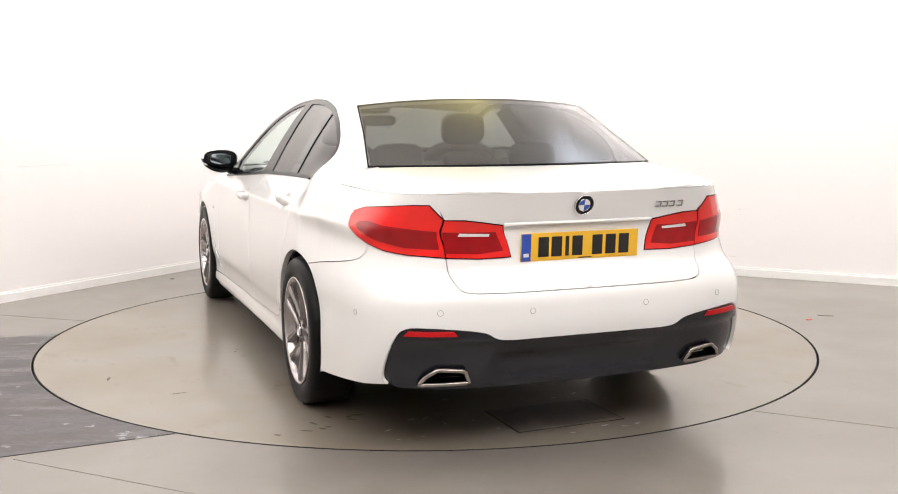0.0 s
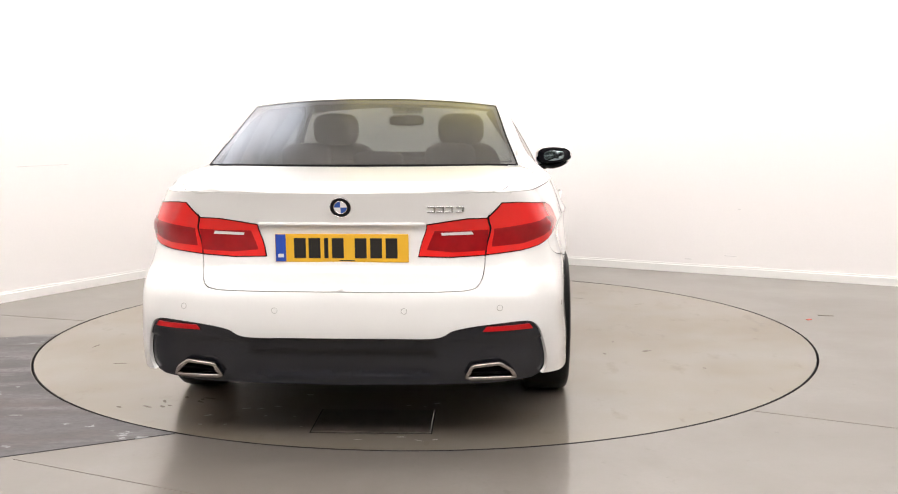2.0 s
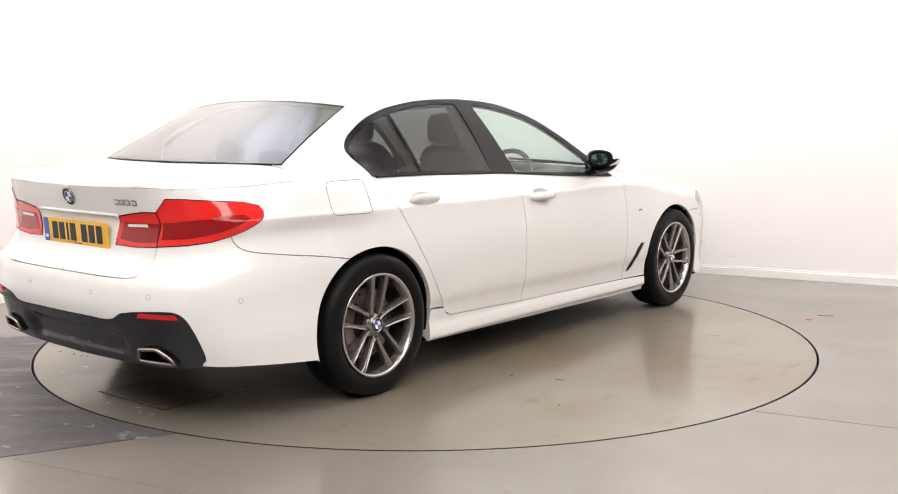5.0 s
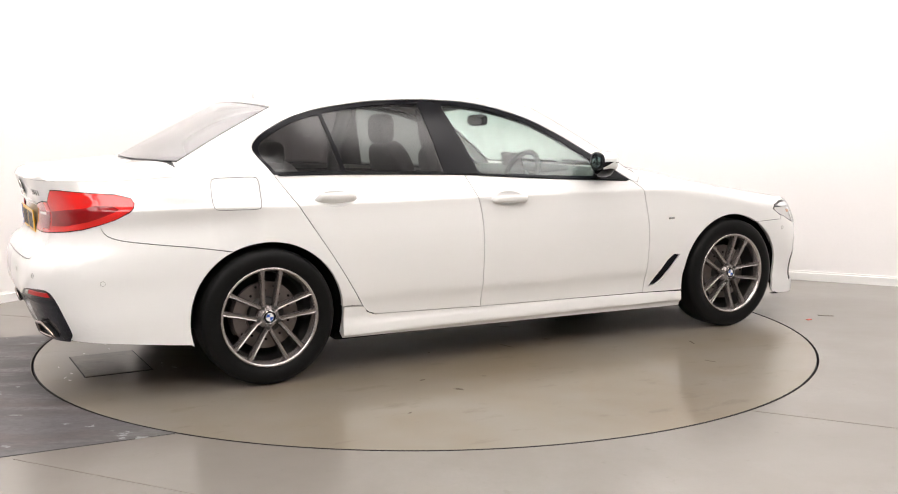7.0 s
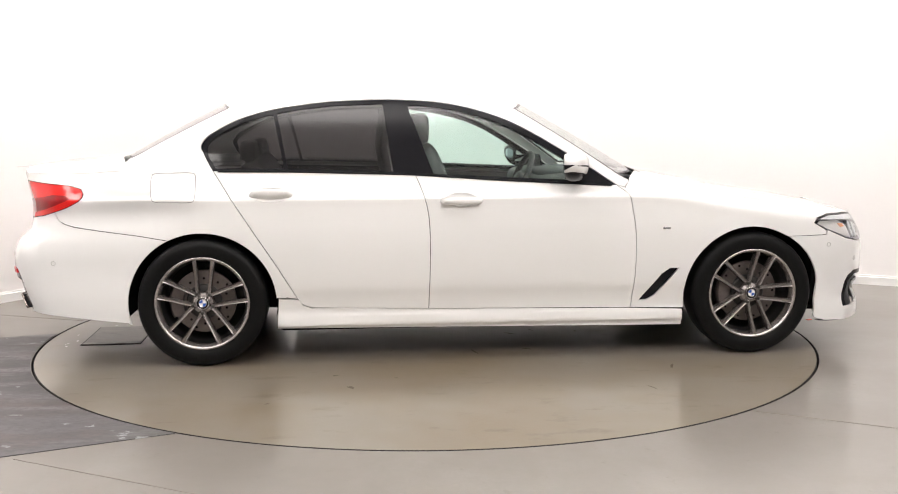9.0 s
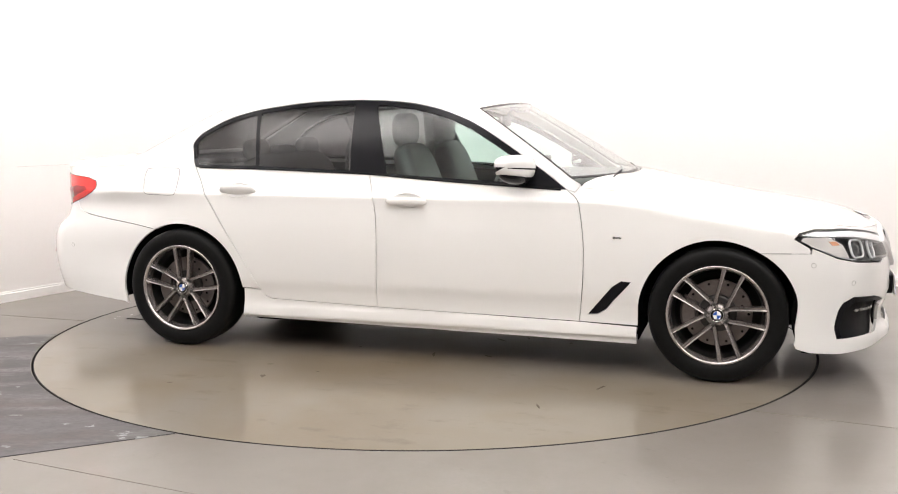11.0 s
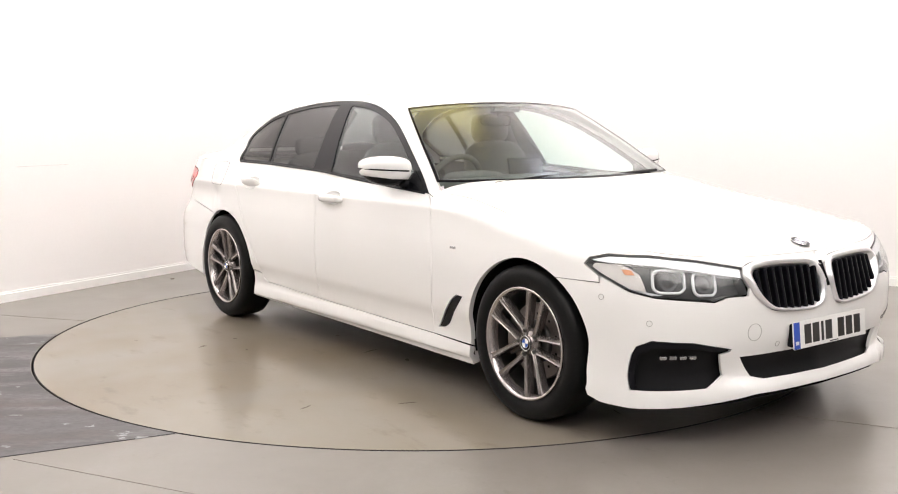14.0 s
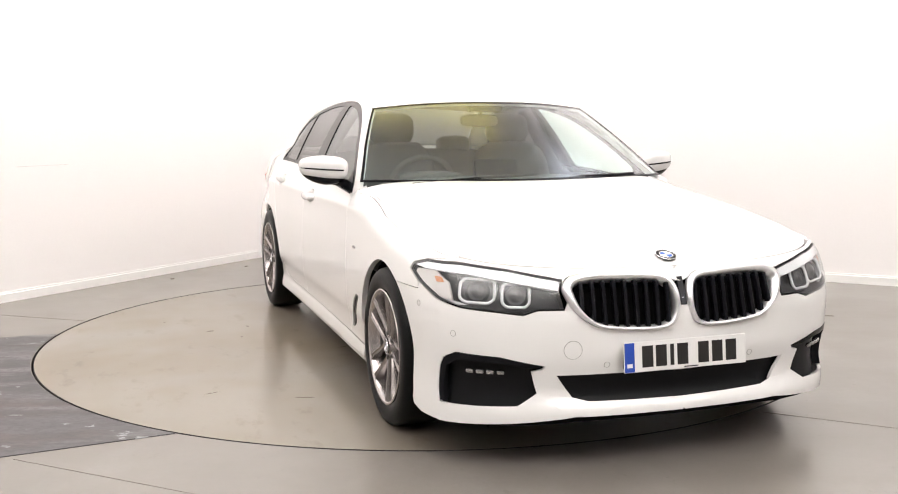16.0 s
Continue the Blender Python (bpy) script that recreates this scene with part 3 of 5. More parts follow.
# light panels
def light_panel(x, y, z, w, d, mat, turn=0.0, tilt=0.0, label="rectangular white light panel, added out of view to light the car"):
    root = new("light_panel")
    turned = Matrix.Rotation(math.radians(tilt), 4, "X")
    bm = bmesh.new()
    for sx, sy, lw, ld in ((0, d / 2, w + 0.08, 0.04), (0, -d / 2, w + 0.08, 0.04), (w / 2, 0, 0.04, d), (-w / 2, 0, 0.04, d)):
        box(bm, (lw, ld, 0.09), turned @ Matrix.Translation((sx, sy, -0.045)))
    box(bm, (w, d, 0.02), turned @ Matrix.Translation((0, 0, -0.01)))
    part("frame", bm, M_SKIRT, root, smooth=False)
    bm = bmesh.new()
    box(bm, (w - 0.04, d - 0.04, 0.02), turned @ Matrix.Translation((0, 0, -0.055)))
    part("diffuser", bm, mat, root, smooth=False)
    if WALL_H - z > 0.05:
        for sx in (-w / 3, w / 3):
            bm = bmesh.new()
            tube(bm, [(sx, 0, -0.01), (sx, 0, WALL_H - z)], 0.01, 8)
            part("hanging_rod", bm, M_SKIRT, root)
    root.matrix_basis = Matrix.Translation((x, y, z)) @ Matrix.Rotation(math.radians(turn), 4, "Z")
    return tagged(root, label, "light panel", "studio light panels")


# Unseen ceiling panels, added to light the car and the floor.
for lx, ly, lw, ld in ([(x, y, 2.6, 1.4) for x in (-3.4, -0.5, 2.4, 5.3) for y in (-4.7, -6.3)]):
    light_panel(lx, ly, WALL_H, lw, ld, M_LIGHT)
for lx in (-2.5, -0.4, 1.7, 3.8):
    light_panel(lx, -1.35, WALL_H, 1.9, 1.0, M_LIGHT)
for lx, ly in ((2.4, 1.0), (-2.0, 1.3)):
    light_panel(lx, ly, WALL_H, 1.1, 1.3, M_LIGHT_BLUE, label="cool white glowing ceiling lamp")
light_panel(0.1, 1.45, WALL_H, 2.0, 0.9, M_LIGHT_AMBER, label="small yellow glowing ceiling lamp")
# Hanging panels, unseen and added only to wash the walls bright from above.
for way, ins, tilt, d in [(LEFT_WAY, RIGHT_WAY, -55, d) for d in (2.0, 4.5, 7.0)] + [(RIGHT_WAY, LEFT_WAY, 55, d) for d in (2.3, 4.8, 7.3)]:
    p = CORNER + way * d + ins * 1.3
    light_panel(p.x, p.y, 3.75, 2.2, 0.8, M_LIGHT_WASH, math.degrees(math.atan2(way.y, way.x)), tilt, "slim light panel, added out of view to brighten the wall")


# ---- the car ----
car = new("car")
tagged(car, "white four-door saloon car with grey alloy wheels, parked on the turntable", "car")

BELT = [(-1.424, 1.027), (-1.046, 1.023), (-0.74, 1.015), (-0.37, 1.003), (-0.127, 0.987), (0.179, 0.967), (0.728, 0.938)]
DLO_TOP = [(-1.424, 1.027), (-1.478, 1.111), (-1.496, 1.155), (-1.469, 1.199), (-1.406, 1.243), (-1.289, 1.300), (-1.136, 1.344),
           (-0.983, 1.370), (-0.803, 1.391), (-0.578, 1.401), (-0.424, 1.400), (-0.226, 1.387), (-0.046, 1.354), (0.143, 1.292),
           (0.296, 1.215), (0.449, 1.123), (0.593, 1.031), (0.728, 0.938)]
REAR_SEAM = [(-1.424, 1.027), (-1.334, 0.89), (-1.22, 0.715), (-1.109, 0.545), (-0.992, 0.349)]
B_SEAM = [(-0.361, 1.002), (-0.325, 0.91), (-0.298, 0.806), (-0.289, 0.686), (-0.289, 0.533), (-0.297, 0.284)]
F_SEAM = [(0.728, 0.938), (0.791, 0.886), (0.809, 0.81), (0.827, 0.67), (0.827, 0.481), (0.809, 0.268)]


def arch(cx, a0, a1, n=40, rx=0.383, rz=0.371):
    return [(cx + rx * math.cos(math.radians(a0 + (a1 - a0) * i / n)), 0.335 + rz * math.sin(math.radians(a0 + (a1 - a0) * i / n))) for i in range(n + 1)]


def upto(line, s0, s1):
    """The stretch of a smooth line between two values of s."""
    pts = arc(line, 10)
    xs, zs = np.array([p[0] for p in pts]), np.array([p[1] for p in pts])
    o = np.argsort(xs)
    q = np.linspace(s0, s1, max(2, int(abs(s1 - s0) / 0.03) + 2))
    return list(zip(q, np.interp(q, xs[o], zs[o])))


def at_s(line, s):
    return upto(line, s, s + 1e-6)[0][1]


BELT_D = arc(BELT)
TOP_D = arc(DLO_TOP)
DOOR_FOOT = [(-0.92, 0.300), (-0.6, 0.292), (-0.297, 0.284), (0.3, 0.275), (0.809, 0.268)]
REAR_ARCH_IN = arch(-1.4875, 3, 116)         # from the sill over the top to the bumper seam
BUMP_SEAM = [REAR_ARCH_IN[-1], (-1.85, 0.700), (-2.063, 0.726), (-2.222, 0.746), (-2.305, 0.772), (-2.345, 0.818)]
LAMP_LOW = [(-2.345, 0.818), (-2.43, 0.797), (-2.53, 0.784), (-2.684, 0.772)]
LAMP_UP = [(-2.345, 0.818), (-2.255, 0.842), (-2.165, 0.874), (-2.135, 0.893), (-2.126, 0.912), (-2.138, 0.934), (-2.215, 0.951), (-2.38, 0.963), (-2.50, 0.972), (-2.572, 0.972), (-2.656, 0.918)]
LID_SEAM = [(-2.689, 0.764), (-2.70, 0.72), (-2.722, 0.673), (-2.763, 0.648), (-2.89, 0.641), (S_TAIL, 0.640)]
DIFF_TOP = [(S_TAIL, 0.460), (-3.1, 0.460), (-2.905, 0.462), (-2.829, 0.493), (-2.714, 0.512), (-2.569, 0.522), (-2.511, 0.514), (-2.477, 0.480), (-2.452, 0.40), (-2.447, 0.325), (-2.475, 0.292)]
SCREEN_EDGE = [(0.2 + 0.545 * t, 1.354 - 0.36 * t + 0.03 * t * (1 - t)) for t in np.linspace(0, 1, 14)]
BACK_EDGE = [(-1.36 - 0.50 * t, 1.358 - 0.262 * t + 0.02 * t * (1 - t)) for t in np.linspace(0, 1, 14)]
FOOT_OF_BACK = BACK_EDGE[-1]


def s_of_rim(x):
    return float(np.interp(x, _rim[:, 0], _arc))


def rim_line(x0, x1, n=24):
    return [(s_of_rim(x), float(np.interp(x, _rim[:, 0], _rim[:, 2]))) for x in np.linspace(x0, x1, n)]


def pair(name, outline, mat, parent, label="", holes=(), **k):
    """The same panel on the right and on the left."""
    made = []
    for side in (-1, 1):
        made.append(part(name, sheet(bmesh.new(), skin, outline, holes, side=side, **k), mat, parent, label, smooth=False))
    return made


def across(name, outline, mat, parent, label="", holes=(), extra=None, place=skin, **k):
    """One panel that runs over the middle of the car."""
    bm = bmesh.new()
    for side in (-1, 1):
        sheet(bm, place, outline, holes, side=side, rim=False, **k)
        if extra:
            extra(bm, side)
    bmesh.ops.remove_doubles(bm, verts=[v for v in bm.verts if abs(v.co.y) < 0.0045], dist=0.008)
    bound = [e for e in bm.edges if len(e.link_faces) == 1]
    bm.normal_update()
    low = {}
    d = k.get("depth", 0.014)
    for e in bound:
        lp = e.link_loops[0]
        a, b = lp.vert, lp.link_loop_next.vert
        for v in (a, b):
            if v not in low:
                low[v] = (bm.verts.new(v.co), bm.verts.new(v.co - v.normal * d))
        bm.faces.new((low[b][0], low[a][0], low[a][1], low[b][1])).smooth = False
    return part(name, bm, mat, parent, label, smooth=False)


# doors with their handles
GRIPS = ((-1.235, -1.012, 0.898), (-0.235, -0.008, 0.862))


def cup_line(s0, s1, z):
    return [((s0 + s1) / 2 + (s1 - s0) * 0.40 * math.cos(t), z + 0.004 + 0.036 * math.sin(t)) for t in np.linspace(0, 2 * math.pi, 28, endpoint=False)]


def cup_skin(s0, s1, z):
    """The door's skin with the hollow behind a handle."""
    def place(s, h):
        p = skin(s, h)
        q = ((s - (s0 + s1) / 2) / ((s1 - s0) * 0.40)) ** 2 + ((h - z - 0.004) / 0.036) ** 2
        dip = 0.022 * np.clip(1 - q, 0, 1) ** 0.8
        return p + np.stack([0 * dip, dip, 0 * dip], -1)
    return place


front_doors = pair("front_door", BELT_D[::-1][:1] + arc(F_SEAM) + upto(DOOR_FOOT, 0.80, -0.29) + arc(B_SEAM)[::-1] + upto(BELT, -0.36, 0.72), M_PAINT, car, holes=[cup_line(*GRIPS[1])])
rear_doors = pair("rear_door", arc(REAR_SEAM)[:-1] + arc([(-0.992, 0.349), (-0.965, 0.318), (-0.92, 0.300)]) + upto(DOOR_FOOT, -0.9, -0.30)
                  + arc(B_SEAM)[::-1] + upto(BELT, -0.37, -1.42), M_PAINT, car, holes=[cup_line(*GRIPS[0])])
RAIL_LINE = [(x, float(RAIL(x))) for x in np.linspace(-1.34, 0.19, 50)]
quarters = pair("body_side", arc(REAR_SEAM) + [(-1.05, 0.357)] + REAR_ARCH_IN + arc(BUMP_SEAM) + LAMP_UP[1:] + [(-2.60, 0.985)] + rim_line(LID_TAIL + 0.10, -1.90, 14)
                + BACK_EDGE[::-1] + RAIL_LINE + SCREEN_EDGE + [(0.80, 0.965), (0.775, 0.925)] + TOP_D[::-1][:-1], M_PAINT, car)
HEAD = [(1.880, 0.722), (1.915, 0.745), (2.016, 0.765), (2.185, 0.765), (2.352, 0.746), (2.552, 0.709), (2.534, 0.672), (2.545, 0.610), (2.448, 0.610),
        (2.393, 0.593), (2.307, 0.602), (2.155, 0.614), (2.051, 0.635), (1.942, 0.682)]
FRONT_ARCH = arch(1.4875, 177, 58)
WING_FOOT = [(1.93, 0.655), FRONT_ARCH[-1]]
VENT = [(0.853, 0.307), (0.90, 0.312), (0.94, 0.335), (1.065, 0.483), (1.02, 0.486), (0.975, 0.455)]
pair("front_wing", arc(F_SEAM)[::-1] + [(0.775, 0.925), (0.80, 0.958)] + rim_line(0.82, 2.03, 24) + [(2.016, 0.768), (1.915, 0.748), (1.878, 0.722), (1.935, 0.680)] + WING_FOOT
     + FRONT_ARCH[::-1] + [(1.105, 0.262)], M_PAINT, car, holes=[VENT])
pair("side_vent", VENT, M_BLACK, car, "black slanted side vent", off=-0.006)
sills = pair("sill", [(-1.095, 0.352), (-0.985, 0.346), (-0.965, 0.315), (-0.92, 0.297)] + upto(DOOR_FOOT, -0.9, 0.80) + [(1.10, 0.258), (1.100, 0.164), (-1.103, 0.188)], M_PAINT, car, depth=0.05)

# windows: black surround, panes
DLO_ALL = TOP_D + upto(BELT, 0.70, -1.40)
PANE_TOP = [(-1.452, 1.10), (-1.466, 1.150), (-1.445, 1.188), (-1.38, 1.228), (-1.27, 1.281), (-1.12, 1.324), (-0.97, 1.348), (-0.80, 1.368),
            (-0.578, 1.377), (-0.40, 1.374), (-0.226, 1.360), (-0.05, 1.326), (0.13, 1.266), (0.28, 1.188), (0.43, 1.096), (0.545, 1.02)]
Q_PANE = [(-1.408, 1.040)] + arc(PANE_TOP[:6])[:-1] + [(-1.118, 1.318), (-1.055, 1.036)]
R_PANE = [(-1.035, 1.036), (-1.098, 1.326)] + upto(PANE_TOP[5:], -1.09, -0.53) + [(-0.525, 1.366), (-0.478, 1.018)]
F_PANE = [(-0.262, 1.004), (-0.388, 1.362)] + upto(PANE_TOP[8:], -0.38, 0.50) + [(0.52, 1.03), (0.49, 0.968), (0.179, 0.981)]
for side in (-1, 1):
    sur = part("window_surround", sheet(bmesh.new(), skin, DLO_ALL, [Q_PANE, R_PANE, F_PANE], side=side, off=-0.002, gap=0.001), M_BLACK, car, "gloss black window surround", smooth=False)
    for nm, pane, mat in (("quarter_window", Q_PANE, G_PRIVACY), ("rear_door_window", R_PANE, G_PRIVACY), ("front_door_window", F_PANE, G_CLEAR)):
        ob = part(nm, sheet(bmesh.new(), skin, pane, side=side, off=-0.006, gap=-0.002, rim=False), mat, car, "dark tinted pane" if mat is G_PRIVACY else "clear green-tinted pane", smooth=False)
        ob.visible_shadow = False
    bm = bmesh.new()
    pts = [tuple(at_skin(x, z - 0.004, 0.003, side)[0]) for x, z in upto(BELT, -1.40, 0.70)]
    tube(bm, pts, 0.006, 6)
    part("belt_moulding", bm, M_BLACK, car)

# roof, screens, bonnet, boot lid
def hood_side(x):
    """Where the bonnet ends, as a share of the half width."""
    return float(HOOD_SIDE(x))


HOOD_SIDE = curve([0.75, 0.97, 1.24, 1.6, 1.88, 2.0, 2.1, 2.4], [0.985, 0.985, 0.965, 0.935, 0.950, 0.97, 0.992, 0.994])


def gutter(x):
    """Where the boot lid ends, as a share of the half width."""
    return 0.922 + 0.074 * float(step(-2.34, -2.46, x))


KID_OUT = [(2.545, 0.672), (2.560, 0.709), (2.599, 0.726), (2.69, 0.735), (2.825, 0.731), (2.938, 0.722), (2.985, 0.690), (2.998, 0.633), (2.986, 0.571), (2.952, 0.533), (2.864, 0.523), (2.706, 0.535), (2.638, 0.558), (2.578, 0.606)]
KID_IN = [(2.583, 0.668), (2.592, 0.689), (2.618, 0.701), (2.69, 0.708), (2.82, 0.705), (2.925, 0.698), (2.964, 0.672), (2.977, 0.620), (2.968, 0.572), (2.938, 0.543), (2.864, 0.536), (2.72, 0.546), (2.653, 0.566), (2.603, 0.614)]
bm = sheet(bmesh.new(), roof, [(x, -1.0) for x in np.linspace(-1.36, 0.2, 40)] + [(0.2, v) for v in np.linspace(-1, 1, 30)] + [(x, 1.0) for x in np.linspace(0.2, -1.36, 40)]
           + [(-1.36, v) for v in np.linspace(1, -1, 30)], cell=(0.05, 0.08))
part("roof", bm, M_PAINT, car, smooth=False)
SQUARE = [(0, v) for v in np.linspace(1, -1, 30)] + [(t, -1) for t in np.linspace(0, 1, 16)] + [(1, v) for v in np.linspace(-1, 1, 30)] + [(t, 1) for t in np.linspace(1, 0, 16)]


def frit(place, name, mat_in, label, edge, side_edge):
    inner = [(edge + (1 - 2 * edge) * a, b * (1 - side_edge)) for a, b in SQUARE]
    part(name + "_border", sheet(bmesh.new(), place, SQUARE, [inner], cell=(0.08, 0.08), gap=0.002, depth=0.006), M_BLACK, car, "black printed glass border", smooth=False)
    ob = part(name, sheet(bmesh.new(), place, inner, cell=(0.08, 0.08), rim=False, gap=0), mat_in, car, label, smooth=False)
    ob.visible_shadow = False
    return ob


frit(screen, "windscreen", G_SCREEN, "clear curved windscreen", 0.02, 0.018)
frit(backlight, "rear_window", G_BACK, "tinted curved rear window", 0.015, 0.012)
bm = sheet(bmesh.new(), lid, [(x, -hood_side(x)) for x in np.linspace(0.80, LID_NOSE - 0.004, 60)]
           + [(x, hood_side(x)) for x in np.linspace(LID_NOSE - 0.004, 0.80, 60)] + [(0.785 + 0.205 * (1 - abs(v) ** 2.2), v) for v in np.linspace(0.93, -0.93, 26)], cell=(0.05, 0.07))
kid_top = [p for p in ring_of(KID_OUT, 4) if p[1] > 0.69]
kid_top = sorted(kid_top, key=lambda p: -p[0])
NOSE_FILL = rim_line(2.03, LID_NOSE, 30) + [(S_NOSE, 0.69)] + kid_top + [(2.552, 0.712), (2.352, 0.749), (2.185, 0.768), (2.03, 0.769)]
for side in (-1, 1):
    sheet(bm, skin, NOSE_FILL, side=side, cell=(0.02, 0.02))
weld_middle(bm)
part("bonnet", bm, M_PAINT, car, smooth=False)
for side in (-1, 1):
    bm = sheet(bmesh.new(), lid, [(0.76, -1.0), (0.76, -0.93)] + [(x, -hood_side(x)) for x in np.linspace(0.80, 2.02, 40)] + [(x, -1.0) for x in np.linspace(2.03, 0.80, 30)], side=side, cell=(0.05, 0.07))
    part("wing_top", bm, M_PAINT, car, smooth=False)
    bm = sheet(bmesh.new(), lid, [(x, -1.0) for x in np.linspace(-2.445, -1.80, 22)] + [(-1.80, -0.78), (-1.875, -0.78), (-1.885, -0.922)] + [(x, -gutter(x)) for x in np.linspace(-1.9, -2.445, 24)], side=side, cell=(0.05, 0.07))
    part("boot_gutter", bm, M_PAINT, car, smooth=False)
# boot lid: deck and upright tail
bm = sheet(bmesh.new(), lid, [(x, -gutter(x)) for x in np.linspace(-1.89, LID_TAIL + 0.002, 44)]
           + [(x, gutter(x)) for x in np.linspace(LID_TAIL + 0.002, -1.89, 44)] + [(-1.868 - 0.113 * (1 - abs(v) ** 2.2), v) for v in np.linspace(0.92, -0.92, 24)], cell=(0.04, 0.07))
LAMP_IN = [(-2.664, 0.914), (-2.75, 0.912), (-2.816, 0.904), (-2.925, 0.889), (-2.945, 0.83), (-2.962, 0.767), (-2.829, 0.764), (-2.689, 0.771)]
TAIL_FACE = rim_line(LID_TAIL + 0.10, LID_TAIL, 24) + [(S_TAIL, 0.640)] + arc(LID_SEAM)[::-1] + [LAMP_IN[7], LAMP_IN[6], LAMP_IN[5], LAMP_IN[4], LAMP_IN[3], LAMP_IN[2], LAMP_IN[1], LAMP_IN[0], (-2.60, 0.975)]
for side in (-1, 1):
    sheet(bm, skin, TAIL_FACE, side=side)
weld_middle(bm)
boot = part("boot_lid", bm, M_PAINT, car, smooth=False)

# bumpers
REAR_BUMP = arc(BUMP_SEAM) + LAMP_LOW[1:] + arc(LID_SEAM) + arc(DIFF_TOP) + [(-2.2, 0.268), (-1.872, 0.238)] + arch(-1.4875, 197, 116)[:-1]
rear_bumper = across("rear_bumper", REAR_BUMP, M_PAINT, car)


def diffuser_skin(s, z):
    """The tail's skin with the hollow of the diffuser's middle."""
    p = skin(s, z)
    dip = 0.030 * step(0.425, 0.375, z) * step(0.27, 0.33, z) * step(-2.86, -2.95, s) + 0.018 * step(0.450, 0.440, z)
    return p + np.stack([dip, 0 * dip, 0 * dip], -1)


EXHAUST = [(-2.795, 0.292), (-2.765, 0.345), (-2.66, 0.355), (-2.615, 0.325), (-2.592, 0.292)]
DIFF = arc(DIFF_TOP) + [(-2.52, 0.274), (-2.70, 0.260), (-2.95, 0.255), (S_TAIL, 0.25)]
across("diffuser", DIFF, M_DIFF, car, "dark blue-grey plastic diffuser", holes=[EXHAUST], off=-0.004, place=diffuser_skin)
pair("diffuser_back", [(-2.52, 0.31), (-2.52, 0.285), (S_TAIL + 0.003, 0.262), (S_TAIL + 0.003, 0.42), (-2.6, 0.42)], M_DARK, car, off=-0.06, rim=False)
pair("reflector", [(-2.724, 0.487), (-2.706, 0.509), (-2.526, 0.513), (-2.508, 0.49)], M_REFLECTOR, car, "red rear reflector strip", off=0.003)
for side in (-1, 1):
    bm = bmesh.new()
    tube(bm, [tuple(at_skin(a, b, -0.002, side)[0]) for a, b in [p for i in range(5) for p in [((EXHAUST[i][0] * (1 - t) + EXHAUST[(i + 1) % 5][0] * t), (EXHAUST[i][1] * (1 - t) + EXHAUST[(i + 1) % 5][1] * t)) for t in (0.08, 0.35, 0.65, 0.92)]]], 0.0085, 8, closed=True)
    part("exhaust_trim", bm, M_PIPE, car, "dull bronze exhaust surround")
    bm = bmesh.new()
    k = [at_skin(a, b, 0, side)[0] for a, b in EXHAUST]
    front = [bm.verts.new(v) for v in k]
    back = [bm.verts.new(v + Vector((0.10, 0, 0))) for v in k]
    for i in range(5):
        bm.faces.new((front[i], front[(i + 1) % 5], back[(i + 1) % 5], back[i]))
    part("exhaust_pipe", bm, M_SATIN, car, smooth=False)

FOG = [(2.064, 0.385), (2.078, 0.418), (2.135, 0.443), (2.302, 0.434), (2.469, 0.399), (2.462, 0.388), (2.420, 0.378), (2.447, 0.295), (2.372, 0.253), (2.28, 0.250), (2.060, 0.244)]
INTAKE = [(2.521, 0.362), (2.712, 0.362), (S_NOSE, 0.358), (S_NOSE, 0.262), (2.81, 0.263), (2.64, 0.266), (2.582, 0.280)]
kid_loop = ring_of(KID_OUT, 4)
FRONT_BUMP = ([(1.93, 0.655), (1.945, 0.682), (2.051, 0.632), (2.155, 0.611), (2.307, 0.599), (2.393, 0.590), (2.448, 0.607), (2.545, 0.607), (2.560, 0.640)]
              + [p for p in kid_loop if p[1] < 0.64 and p[0] < 2.99] [::-1])
kid_low = sorted([p for p in kid_loop if p[1] < 0.628], key=lambda p: math.atan2(p[1] - 0.63, p[0] - 2.78))
FRONT_BUMP = FRONT_BUMP[:9] + kid_low + [(S_NOSE, 0.64), (S_NOSE, 0.358)] + INTAKE[:2][::-1] + [INTAKE[6], INTAKE[5], INTAKE[4], (S_NOSE, 0.262), (S_NOSE, 0.212),
              (2.80, 0.210), (2.66, 0.211), (2.576, 0.212), (2.426, 0.190), (2.255, 0.178), (2.057, 0.168), (1.93, 0.172), (1.862, 0.190)] + arch(1.4875, -19, 58)
front_bumper = across("front_bumper", FRONT_BUMP, M_PAINT, car, holes=[FOG])
pair("fog_recess", FOG, M_SATIN, car, "black side air intake", off=-0.035, gap=-0.012, rim=False)
pair("fog_blade", FOG[0:5] + [(2.40, 0.395), (2.30, 0.412), (2.15, 0.417), (2.095, 0.385), (2.085, 0.25), (2.060, 0.246)], M_BLACK, car, "gloss black intake blade", off=0.001, depth=0.03)
across("lower_intake", [(2.49, 0.375), (S_NOSE, 0.372), (S_NOSE, 0.25), (2.5, 0.25)], M_SATIN, car, "black lower air intake", off=-0.03, depth=0.01)
